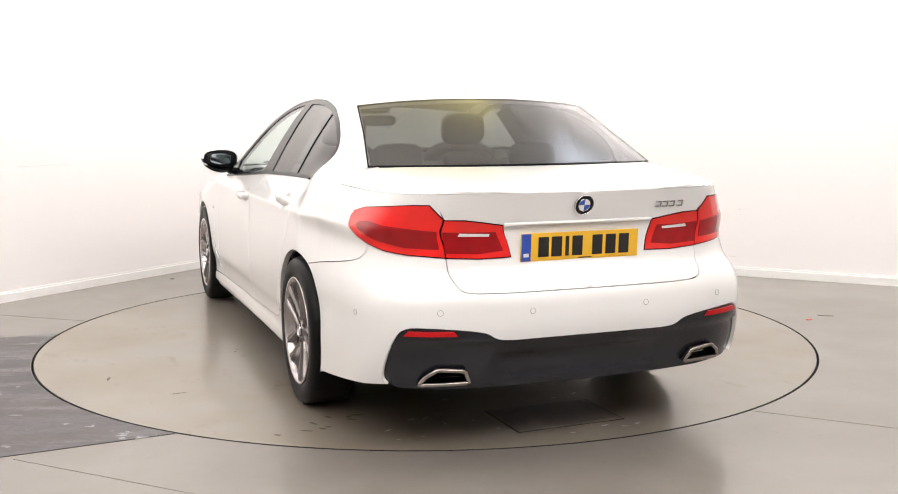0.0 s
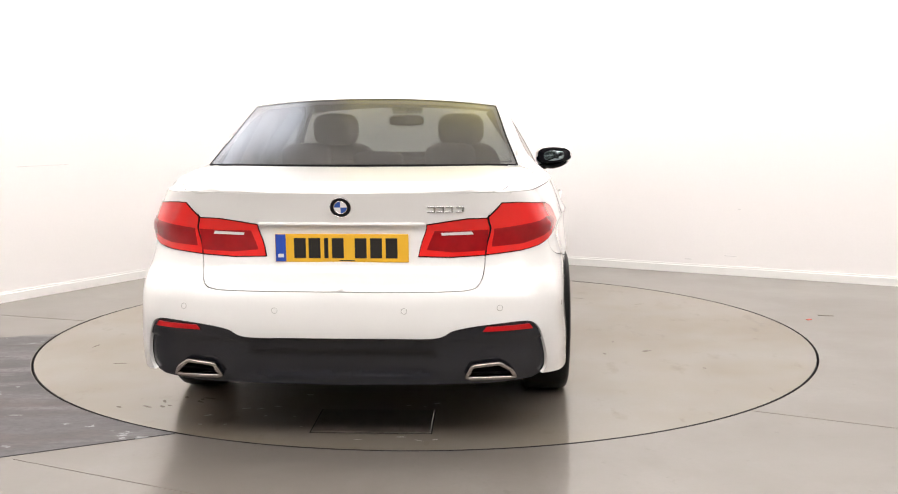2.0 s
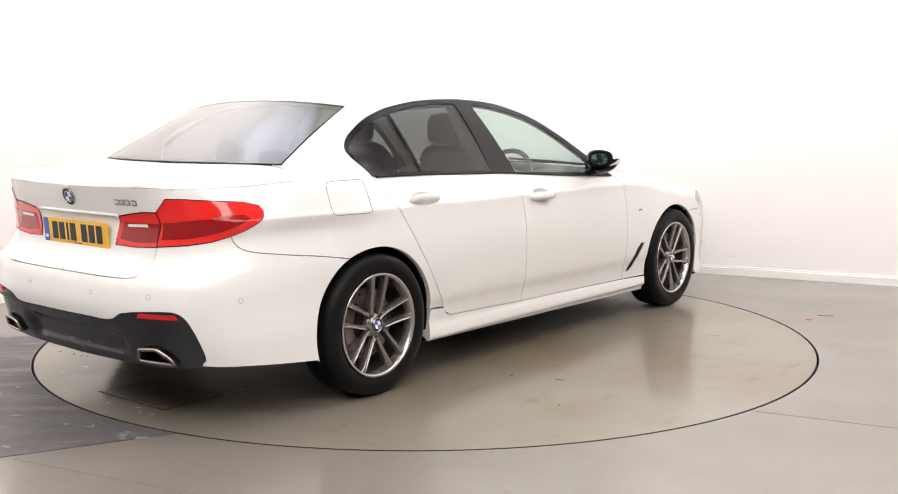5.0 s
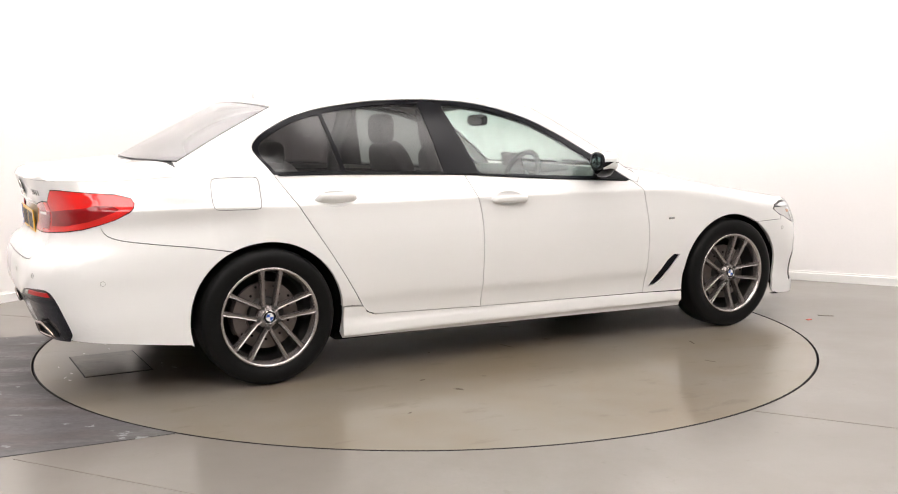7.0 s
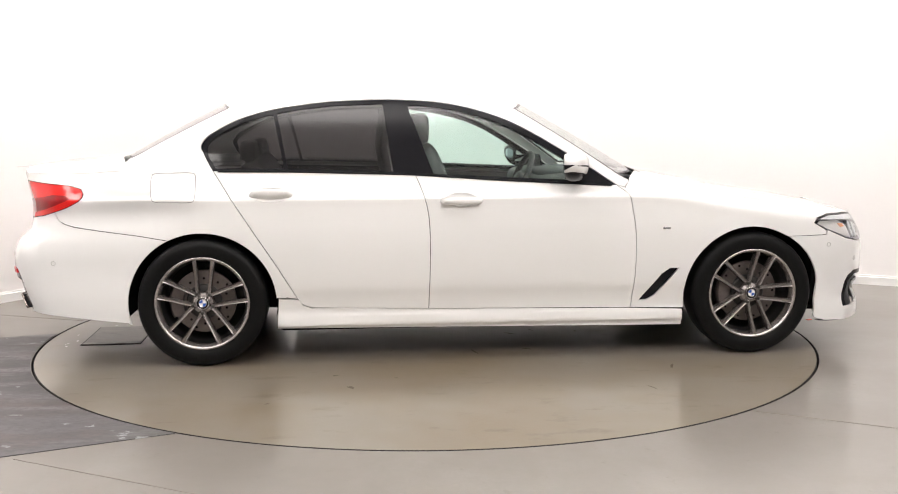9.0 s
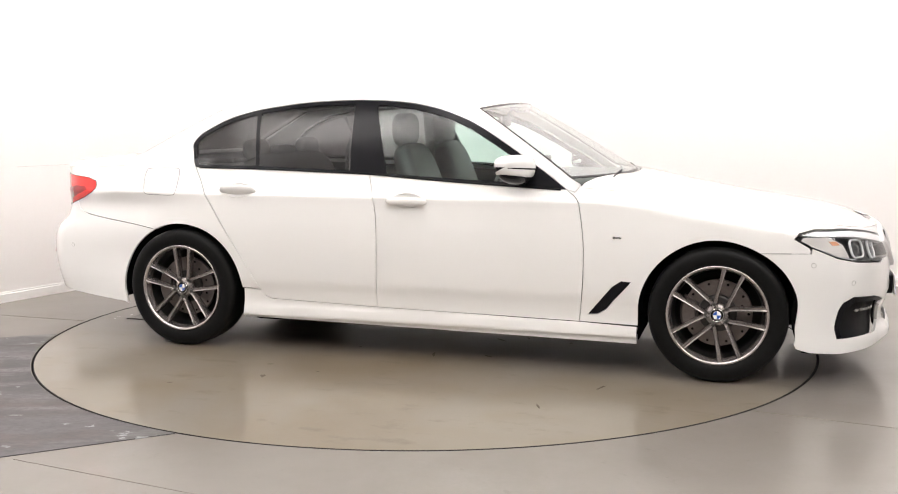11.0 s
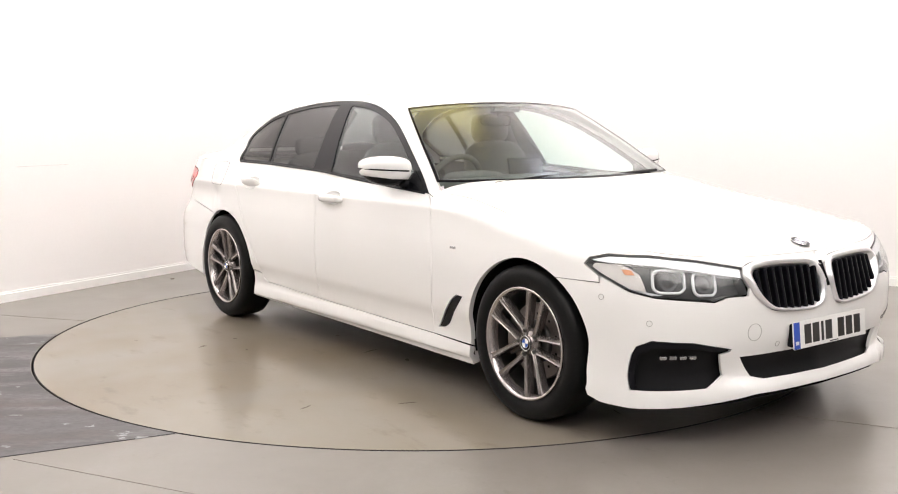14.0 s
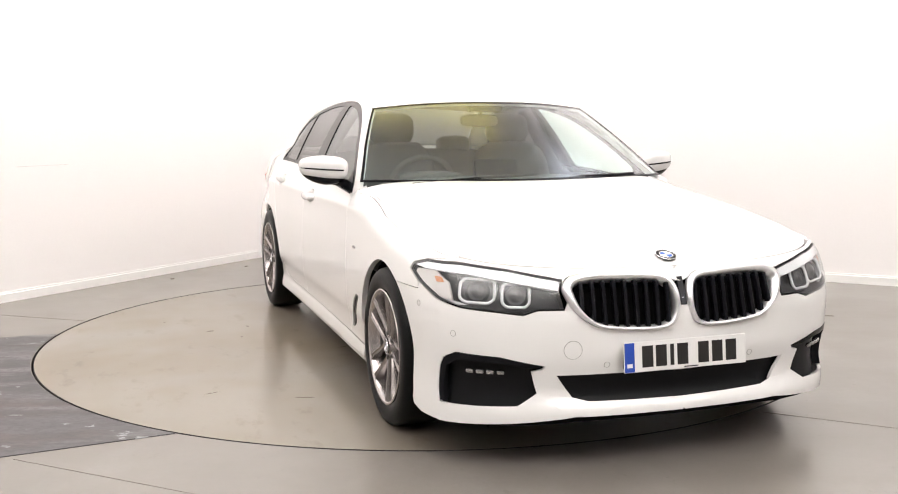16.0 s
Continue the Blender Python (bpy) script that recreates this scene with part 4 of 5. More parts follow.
pair("splitter", [(1.90, 0.166), (2.05, 0.150), (2.4, 0.162), (2.6, 0.180), (S_NOSE, 0.182), (S_NOSE, 0.205), (2.58, 0.20), (2.42, 0.182), (2.25, 0.172), (2.05, 0.165)], M_DARK, car, off=-0.035)

# the double grille
for side in (-1, 1):
    o, i_ = ring_of(KID_OUT, 5), ring_of(KID_IN, 5)
    grille = part("grille_frame", bmesh.new(), M_GRILLE_RIM, car, "bright chrome grille surround")
    bm = bmesh.new()
    n = len(o)
    rows = []
    for f, lift in ((0.0, -0.012), (0.06, 0.010), (0.5, 0.018), (0.94, 0.010), (1.0, -0.03)):
        rows.append([bm.verts.new(at_skin(a[0] * (1 - f) + b[0] * f, a[1] * (1 - f) + b[1] * f, lift, side)[0]) for a, b in zip(o, i_)])
    for p, q in zip(rows, rows[1:]):
        for k in range(n):
            c = (p[k], p[(k + 1) % n], q[(k + 1) % n], q[k])
            bm.faces.new(c[::-1] if side < 0 else c)
    bmesh.ops.recalc_face_normals(bm, faces=bm.faces)
    bm.to_mesh(grille.data)
    bm.free()
    grille.data.shade_smooth()
    part("grille_back", sheet(bmesh.new(), skin, i_, side=side, off=-0.045, gap=-0.012, rim=False), M_DARK, car, smooth=False)
    for s0 in np.linspace(2.615, 2.955, 9):
        zz = [p[1] for p in i_ if abs(p[0] - s0) < 0.02]
        z0, z1 = (min(zz), max(zz)) if len(zz) > 1 else (0.56, 0.68)
        bm = bmesh.new()
        p0, nn, aa = at_skin(s0, (z0 + z1) / 2, -0.016, side)
        box(bm, (0.016, z1 - z0 + 0.008, 0.03), frame_at(p0, nn, aa), 0.006, 3)
        part("grille_slat", bm, M_BLACK, grille, smooth=False)
bm = bmesh.new()
p0, nn, aa = at_skin(S_NOSE, 0.66, -0.012)
box(bm, (0.026, 0.11, 0.02), frame_at(p0, nn, (0, 1, 0)), 0.003)
part("grille_bridge", bm, M_BLACK, car, smooth=False)

# headlamps
for side in (-1, 1):
    lamp = part("headlamp", sheet(bmesh.new(), skin, HEAD, side=side, off=-0.055, gap=-0.01, rim=False), M_LAMP_GREY, car, "grey headlamp housing", smooth=False)
    bm = sheet(bmesh.new(), skin, HEAD, side=side, off=-0.002, depth=0.06, rim=True)
    bmesh.ops.delete(bm, geom=[f for f in bm.faces if f.smooth], context="FACES")
    part("lamp_wall", bm, M_LAMP_GREY, lamp, smooth=False)
    cov = part("cover", sheet(bmesh.new(), skin, HEAD, side=side, off=0.001, rim=False), G_LAMP, lamp, "clear headlamp cover", smooth=False)
    cov.visible_shadow = False
    brow = [(1.925, 0.742), (2.016, 0.760), (2.185, 0.760), (2.352, 0.742), (2.540, 0.706), (2.532, 0.675), (2.35, 0.707), (2.22, 0.728), (2.10, 0.735), (2.0, 0.735)]
    part("light_blade", sheet(bmesh.new(), skin, brow, side=side, off=-0.0015, depth=0.02, gap=0.0005), M_RING, lamp, "white light strip", smooth=False)
    part("daylight_foot", sheet(bmesh.new(), skin, [(1.94, 0.690), (1.99, 0.700), (2.12, 0.636), (2.19, 0.622), (2.14, 0.618), (2.05, 0.639)], side=side, off=-0.02, depth=0.01), M_RING, lamp, smooth=False)
    part("turn_lens", sheet(bmesh.new(), skin, [(2.045, 0.716), (2.09, 0.716), (2.10, 0.694), (2.055, 0.692)], side=side, off=-0.009, depth=0.01), M_AMBER, lamp, "amber indicator lens", smooth=False)
    part("bowl", sheet(bmesh.new(), skin, [(1.905, 0.715), (1.93, 0.733), (2.06, 0.738), (2.12, 0.700), (2.125, 0.632), (2.06, 0.641), (1.95, 0.687)], side=side, off=-0.012, depth=0.01), M_WHITE_LENS, lamp, "silvery reflector bowl", smooth=False)
    for s0, z0, rw in ((2.228, 0.680, 0.066), (2.375, 0.668, 0.051)):
        p0, nn, aa = at_skin(s0, z0, -0.03, side)
        fwd = (nn + Vector((0.35, 0, 0))).normalized()
        m = frame_at(p0, fwd, aa)
        bm = bmesh.new()
        pts = [m @ Vector((rw * max(-0.98, min(0.98, 1.12 * math.cos(t))), 0.047 * max(-0.95, min(0.90, 1.15 * math.sin(t))), 0)) for t in np.linspace(0.15, 2 * math.pi + 0.15, 28, endpoint=False)]
        tube(bm, pts, 0.006, 8, closed=True)
        part("lamp_ring", bm, M_RING, lamp, "white daylight ring")
        bm = bmesh.new()
        rings = lathe(bm, [(0.047, 0), (0.040, 0.012), (0.034, 0.018), (0.030, 0.010), (0.020, 0.022), (0.001, 0.027)], m @ Matrix.Translation((0, 0, -0.02)) @ Matrix.Rotation(math.radians(90), 4, "X"), 24)
        part("projector", bm, M_LAMP_GREY, lamp)

# tail lamps
for side in (-1, 1):
    outer = LAMP_UP[::-1] + LAMP_LOW[1:]
    lampo = part("tail_lamp", sheet(bmesh.new(), skin, outer, side=side, off=0.004, depth=0.03, gap=0.0008), M_RED, car, "red tail lamp lens", smooth=False)
    part("lamp_seal", sheet(bmesh.new(), skin, outer, side=side, off=0.0022, depth=0.02, gap=-0.003), M_DARK, lampo, "thin black lamp seal", smooth=False)
    part("lamp_band", sheet(bmesh.new(), skin, [(-2.66, 0.800), (-2.52, 0.808), (-2.40, 0.832), (-2.22, 0.884), (-2.25, 0.902), (-2.34, 0.906), (-2.42, 0.893), (-2.50, 0.888), (-2.655, 0.874)], side=side, off=0.0055, depth=0.002), M_RED_DARK, lampo, "deep red lens band", smooth=False)
    lampi = part("lid_lamp", sheet(bmesh.new(), skin, LAMP_IN, side=side, off=0.004, depth=0.03, gap=0.0008), M_RED, car, "red boot lid lamp lens", smooth=False)
    part("lamp_band", sheet(bmesh.new(), skin, [(-2.675, 0.872), (-2.80, 0.868), (-2.90, 0.868), (-2.93, 0.79), (-2.82, 0.780), (-2.68, 0.786)], side=side, off=0.0055, depth=0.002), M_RED_DARK, lampi, "deep red lens band", smooth=False)
    part("lamp_seal", sheet(bmesh.new(), skin, LAMP_IN, side=side, off=0.0022, depth=0.02, gap=-0.003), M_DARK, lampi, "thin black lamp seal", smooth=False)
    part("reverse_lens", sheet(bmesh.new(), skin, [(-2.735, 0.850), (-2.745, 0.866), (-2.875, 0.860), (-2.87, 0.846)], side=side, off=0.0075, depth=0.003), M_WHITE_LENS, lampi, "pale reversing lens", smooth=False)

# underside, inner liner, wheel wells
LINER = ([(-2.42, 0.32), (-1.93, 0.29)] + arch(-1.4875, 187, -14, rx=0.40, rz=0.39) + [(-1.0, 0.20), (1.0, 0.18)] + arch(1.4875, 200, -19, rx=0.40, rz=0.39)
         + [(1.84, 0.62), (1.75, 0.74), (1.2, 0.84), (0.85, 0.87), (0.7, 0.90), (-1.4, 0.98), (-2.1, 0.95), (-2.15, 0.84), (-2.42, 0.76)])
pair("inner_liner", LINER, M_DARK, car, off=-0.028, rim=False, cell=(0.06, 0.06))
for bx in ((-0.0, 2.2, 0.78), (-2.07, 0.34, 0.66), (2.03, 0.24, 0.62)):
    bm = bmesh.new()
    box(bm, (bx[1], 2 * bx[2], 0.05), Matrix.Translation((bx[0], 0, (0.275, 0.178, 0.205)[(bx[0] > -2) + (bx[0] > 1)])), 0.02)
    part("underbody", bm, M_DARK, car, smooth=False)
bm = bmesh.new()
box(bm, (4.3, 1.30, 0.12), Matrix.Translation((-0.05, 0, 0.32)), 0.03)
part("underbody", bm, M_DARK, car, smooth=False)
for wx in (-1.4875, 1.4875):
    for side in (-1, 1):
        bm = bmesh.new()
        rows = []
        for yy in (0.885, 0.60):
            rows.append([bm.verts.new((wx + 0.388 * math.cos(math.radians(a)), side * yy, 0.335 + 0.376 * math.sin(math.radians(a)))) for a in np.linspace(-13, 190 if wx < 0 else 196, 40)])
        for k in range(39):
            bm.faces.new((rows[0][k], rows[0][k + 1], rows[1][k + 1], rows[1][k]))
        bm.faces.new(rows[1])
        part("wheel_arch_liner", bm, M_DARK, car, smooth=False)


# ---- wheels ----
def wheel(x, side, turn):
    """A wheel with its tyre, twin-spoke rim, hub cap and brake, outer face at y = 0 towards -y."""
    root = new("wheel")
    root.parent = car
    bm = bmesh.new()
    lathe(bm, [(0.232, 0.20), (0.262, 0.215), (0.31, 0.212), (0.332, 0.200), (0.336, 0.172), (0.338, 0.115), (0.337, 0.042), (0.3335, 0.021), (0.323, 0.007),
               (0.304, 0.000), (0.280, -0.002), (0.258, 0.004), (0.249, 0.010), (0.238, 0.018)], n=72)
    part("tyre", bm, M_TYRE, root, "black low-profile tyre")
    bm = bmesh.new()
    lathe(bm, [(0.238, 0.018), (0.2475, 0.006), (0.2445, 0.001), (0.236, 0.003), (0.231, 0.012), (0.226, 0.03), (0.222, 0.05)], n=72)
    rim = part("rim", bm, M_RIM, root, "grey twin-spoke alloy rim")
    bm = bmesh.new()
    lathe(bm, [(0.222, 0.05), (0.212, 0.10), (0.206, 0.20), (0.12, 0.21)], n=64)
    part("barrel", bm, M_RIM_IN, rim)
    for k in range(5):
        for sd in (-1, 1):
            bm = bmesh.new()
            rows = []
            for r, off, hw, face, back in ((0.030, 0.018, 0.014, 0.030, 0.060), (0.060, 0.030, 0.0115, 0.026, 0.062), (0.11, 0.0355, 0.0105, 0.022, 0.060), (0.16, 0.040, 0.0110, 0.014, 0.055),
                                           (0.20, 0.0445, 0.012, 0.008, 0.050), (0.228, 0.047, 0.0145, 0.006, 0.045), (0.238, 0.049, 0.016, 0.008, 0.03)):
                c = sd * off
                rows.append([bm.verts.new((c + dx, yy, r)) for dx, yy in ((-hw, back), (-hw, face + 0.006), (-hw * 0.72, face), (-hw * 0.3, face + 0.0035), (hw * 0.3, face + 0.0035), (hw * 0.72, face), (hw, face + 0.006), (hw, back))])
            for p, q in zip(rows, rows[1:]):
                for j in range(8):
                    bm.faces.new((p[j], p[(j + 1) % 8], q[(j + 1) % 8], q[j]))
            bm.faces.new(rows[0])
            bm.faces.new(rows[-1][::-1])
            bmesh.ops.recalc_face_normals(bm, faces=bm.faces)
            sp = part("spoke", bm, M_SPOKE, rim, sharp=32)
            sp.matrix_basis = Matrix.Rotation(math.radians(turn + 72 * k), 4, "Y")
    bm = bmesh.new()
    rings = lathe(bm, [(0.060, 0.062), (0.056, 0.040), (0.048, 0.032), (0.036, 0.030), (0.034, 0.022)], n=40)
    part("hub", bm, M_SPOKE, rim)
    for k in range(5):
        bm = bmesh.new()
        a = math.radians(turn + 36 + 72 * k)
        rr = lathe(bm, [(0.010, 0.05), (0.010, 0.026), (0.006, 0.022), (0.0005, 0.022)], Matrix.Translation((0.055 * math.sin(a), 0, 0.055 * math.cos(a))), 10)
        part("wheel_bolt", bm, M_RIM_IN, rim)
    badge(root, Matrix.Translation((0, 0.022, 0)) @ Matrix.Rotation(math.radians(90), 4, "X"), 0.032)
    bm = bmesh.new()
    lathe(bm, [(0.06, 0.09), (0.165, 0.09), (0.167, 0.092), (0.167, 0.112), (0.165, 0.114), (0.06, 0.114)], n=64)
    disc = part("brake_disc", bm, M_STEEL, root, "bare steel brake disc", sharp=35)
    bm = bmesh.new()
    lathe(bm, [(0.005, 0.07), (0.080, 0.072), (0.092, 0.078), (0.094, 0.0895)], n=40)
    part("disc_hat", bm, M_RIM_IN, disc, "dark brake disc centre")
    for k in range(20):
        a, r = 2 * math.pi * k / 20, 0.122 + 0.026 * (k % 2)
        bm = bmesh.new()
        lathe(bm, [(0.0065, 0.0905), (0.0065, 0.0885), (0.0005, 0.0885)], Matrix.Translation((r * math.sin(a), 0, r * math.cos(a))), 8)
        part("vent_hole", bm, M_DARK, disc)
    bm = bmesh.new()
    rows = []
    for a in np.linspace(-28, 28, 9):
        t = math.radians(a)
        rows.append([bm.verts.new((-r * math.cos(t), yy, r * math.sin(t))) for r, yy in ((0.105, 0.085), (0.110, 0.070), (0.17, 0.066), (0.182, 0.08), (0.182, 0.12), (0.105, 0.12))])
    for p, q in zip(rows, rows[1:]):
        for j in range(6):
            bm.faces.new((p[j], p[(j + 1) % 6], q[(j + 1) % 6], q[j]))
    bm.faces.new(rows[0])
    bm.faces.new(rows[-1][::-1])
    bmesh.ops.recalc_face_normals(bm, faces=bm.faces)
    part("brake_caliper", bm, M_STEEL, root, sharp=35)
    root.matrix_basis = Matrix.Translation((x, side * 0.931, 0.338)) @ Matrix.Rotation(math.radians(0 if side < 0 else 180), 4, "Z")
    return root


def badge(parent, m, r):
    """A round badge: dark ring, bright rims, two blue and two white quarters."""
    bm = bmesh.new()
    lathe(bm, [(r, 0.0), (r, -0.003), (r * 0.95, -0.005), (r * 0.62, -0.005)], m @ Matrix.Rotation(math.radians(-90), 4, "X"), 36)
    bmesh.ops.recalc_face_normals(bm, faces=bm.faces)
    base = part("badge", bm, M_BLACK, parent, "round dark-ringed badge with blue and white quarters")
    for rad, w in ((r * 0.985, 0.0018), (r * 0.62, 0.0015)):
        bm = bmesh.new()
        tube(bm, [m @ Vector((rad * math.cos(t), rad * math.sin(t), 0.005)) for t in np.linspace(0, 2 * math.pi, 36, endpoint=False)], w * r / 0.04, 6, closed=True)
        part("badge_rim", bm, M_CHROME, base)
    for k in range(4):
        bm = bmesh.new()
        c = [bm.verts.new(m @ Vector((0, 0, 0.0052)))] + [bm.verts.new(m @ Vector((r * 0.61 * math.cos(t), r * 0.61 * math.sin(t), 0.0052))) for t in np.linspace(k * math.pi / 2, (k + 1) * math.pi / 2, 9)]
        bm.faces.new(c)
        part("badge_quarter", bm, M_BLUE if k % 2 else M_WHITE, base, smooth=False)
    return base


wheel(-1.4875, -1, 3)
wheel(1.4875, -1, 19)
wheel(-1.4875, 1, 20)
wheel(1.4875, 1, -12)
p0, nn, aa = at_skin(S_TAIL + 0.001, 0.962, 0.002)
badge(car, frame_at(p0, nn, (0, -1, 0)), 0.041)
q = lid(2.20, 0.0)
q2 = lid(2.16, 0.0)
d = Vector(q - q2).normalized()
badge(car, frame_at(Vector(q) + Vector((0, 0, 0.002)), Vector((-d.z, 0, d.x)), (0, 1, 0)), 0.041)


# ---- number plates, badges ----
def plate(m, mat, label):
    root = new("number_plate")
    root.parent = car
    bm = bmesh.new()
    box(bm, (0.520, 0.111, 0.006), m, 0.002)
    part("backing", bm, mat, root, label, smooth=False)
    bm = bmesh.new()
    box(bm, (0.040, 0.107, 0.002), m @ Matrix.Translation((-0.238, 0, 0.0032)))
    part("side_band", bm, M_PLATE_BLUE, root, "blue side band", smooth=False)
    bm = bmesh.new()
    box(bm, (0.022, 0.014, 0.001), m @ Matrix.Translation((-0.238, -0.03, 0.0046)))
    part("band_mark", bm, M_WHITE, root, smooth=False)
    for cx in (-0.175, -0.118, -0.072, -0.027, 0.062, 0.122, 0.182):
        bm = bmesh.new()
        box(bm, (0.046 if cx != -0.072 else 0.016, 0.079, 0.0016), m @ Matrix.Translation((cx + 0.012, 0, 0.0035)), 0.0005, 1)
        part("character_bar", bm, M_INK, root, smooth=False)
    bm = bmesh.new()
    box(bm, (0.06, 0.004, 0.001), m @ Matrix.Translation((0.02, -0.049, 0.0035)))
    part("maker_bar", bm, M_INK, root, smooth=False)
    root["label"] = label
    return root


n_rear = Vector((-1, 0, -0.06)).normalized()
plate(frame_at((-2.468, 0, 0.800), n_rear, (0, -1, 0)), M_PLATE_Y, "yellow rear number plate with blue band")
plate(frame_at((2.358, 0, 0.428), Vector((1, 0, 0.10)), (0, 1, 0)), M_PLATE_W, "white front number plate with blue band")
bm = bmesh.new()
box(bm, (0.03, 0.49, 0.095), Matrix.Translation((2.336, 0, 0.425)), 0.006)
part("plate_holder", bm, M_SATIN, car, smooth=False)
for k, (s0, w) in enumerate(((-2.890, 0.030), (-2.852, 0.030), (-2.814, 0.030), (-2.768, 0.030))):
    p0, nn, aa = at_skin(s0, 0.952, 0.002)
    bm = bmesh.new()
    m = frame_at(p0, nn, aa)
    box(bm, (w, 0.006, 0.004), m @ Matrix.Translation((0, 0.010, 0)), 0.001, 1)
    box(bm, (w, 0.006, 0.004), m @ Matrix.Translation((0, -0.010, 0)), 0.001, 1)
    box(bm, (0.006, 0.02, 0.004), m @ Matrix.Translation((w / 2 - 0.003, 0, 0)), 0.001, 1)
    part("model_mark", bm, M_MARK, car, "chrome model mark", smooth=False)

# lid lip over the plate
bm = bmesh.new()
pts = [tuple(at_skin(s0, 0.893, 0.003, -1)[0]) for s0 in np.linspace(-2.93, S_TAIL, 14)]
pts += [(p[0], -p[1], p[2]) for p in pts[-2::-1]]
tube(bm, pts, 0.007, 8)
part("handle_lip", bm, M_PAINT, boot)


# ---- door handles, fuel flap, sensors, mirrors, fin ----
def handle(s0, s1, z, side, door):
    bm = bmesh.new()
    n = 17
    rows = []
    for i in range(n):
        t = i / (n - 1)
        k = math.sqrt(max(0.0, 1 - (2 * t - 1) ** 4))
        p, nn, aa = at_skin(s0 + (s1 - s0) * t, z, 0, side)
        up = Vector((0, 0, 1))
        hh, out = 0.005 + 0.016 * k, 0.006 + 0.030 * k ** 0.6
        rows.append([bm.verts.new(p + nn * o + up * h) for o, h in ((-0.002, -hh), (out * 0.8, -hh * 0.95), (out, -hh * 0.4), (out, hh * 0.45), (out * 0.75, hh), (-0.002, hh * 1.05))])
    for p, q in zip(rows, rows[1:]):
        for j in range(5):
            bm.faces.new((p[j], p[j + 1], q[j + 1], q[j]))
    bm.faces.new(rows[0])
    bm.faces.new(rows[-1][::-1])
    bmesh.ops.recalc_face_normals(bm, faces=bm.faces)
    return part("door_handle", bm, M_PAINT, door)


for k, side in enumerate((-1, 1)):
    for door, (s0, s1, z) in zip((rear_doors[k], front_doors[k]), GRIPS):
        handle(s0, s1, z, side, door)
        part("handle_cup", sheet(bmesh.new(), cup_skin(s0, s1, z), cup_line(s0, s1, z), side=side, rim=False, gap=-0.0015, cell=(0.015, 0.008)), M_PAINT, door, smooth=False)

# fuel flap: a fine groove round it
FLAP = [(-1.715, 1.016), (-1.62, 1.019), (-1.535, 1.019), (-1.512, 1.004), (-1.510, 0.94), (-1.514, 0.885), (-1.535, 0.869), (-1.62, 0.868), (-1.71, 0.869), (-1.736, 0.886), (-1.742, 0.95), (-1.736, 1.002)]
fl = ring_of(FLAP, 4)
bm = bmesh.new()
tube(bm, [tuple(at_skin(a, b, 0.0, -1)[0]) for a, b in fl], 0.0015, 5, closed=True)
part("fuel_flap_groove", bm, M_LAMP_GREY, quarters[0])


def spot(s0, z0, r, mat, name, parent, side, off=0.001):
    p, nn, aa = at_skin(s0, z0, off, side)
    bm = bmesh.new()
    tube(bm, [frame_at(p, nn, aa) @ Vector((r * math.cos(t), r * math.sin(t), 0)) for t in np.linspace(0, 2 * math.pi, 20, endpoint=False)], 0.0012, 5, closed=True)
    return part(name, bm, mat, parent)


for side in (-1, 1):
    for s0, z0 in ((-3.025, 0.570), (-2.651, 0.579), (-2.25, 0.555)):
        spot(s0, z0, 0.011, M_SENSOR, "parking_sensor", rear_bumper, side)
    for s0, z0 in ((2.127, 0.513), (2.706, 0.400), (1.93, 0.60)):
        spot(s0, z0, 0.011, M_SENSOR, "parking_sensor", front_bumper, side)
    bm = bmesh.new()
    p, nn, aa = at_skin(1.0, 0.705, 0.001, side)
    box(bm, (0.034, 0.010, 0.003), frame_at(p, nn, aa), 0.001, 1)
    box(bm, (0.010, 0.012, 0.004), frame_at(p - aa * 0.02, nn, aa), 0.001, 1)
    part("wing_mark", bm, M_MARK, car, "small chrome wing mark", smooth=False)
spot(2.573, 0.461, 0.034, M_SENSOR, "tow_cover", front_bumper, -1)
for side in (-1, 1):
    for s0 in np.linspace(2.19, 2.31, 4):
        p, nn, aa = at_skin(s0, 0.372, -0.012, side)
        bm = bmesh.new()
        box(bm, (0.030, 0.016, 0.014), frame_at(p, nn, aa), 0.005, 2)
        part("fog_lens", bm, M_LAMP_GREY if abs(s0 - 2.25) > 0.08 else M_MARK, front_bumper, smooth=False)


def blob(bm, centre, size, power=2.6, n=20, m=20, shape=None):
    """A rounded box-like body."""
    rows = []
    for i in range(1, n):
        th = math.pi * i / n - math.pi / 2
        row = []
        for j in range(m):
            ph = 2 * math.pi * j / m
            v = [math.cos(th) * math.cos(ph), math.cos(th) * math.sin(ph), math.sin(th)]
            v = [math.copysign(abs(c) ** (2 / power), c) for c in v]
            v = Vector((v[0] * size[0], v[1] * size[1], v[2] * size[2]))
            row.append(bm.verts.new(Vector(centre) + (shape(v) if shape else v)))
        rows.append(row)
    for p, q in zip(rows, rows[1:]):
        for j in range(m):
            bm.faces.new((p[j], p[(j + 1) % m], q[(j + 1) % m], q[j]))
    bm.faces.new(rows[0][::-1])
    bm.faces.new(rows[-1])


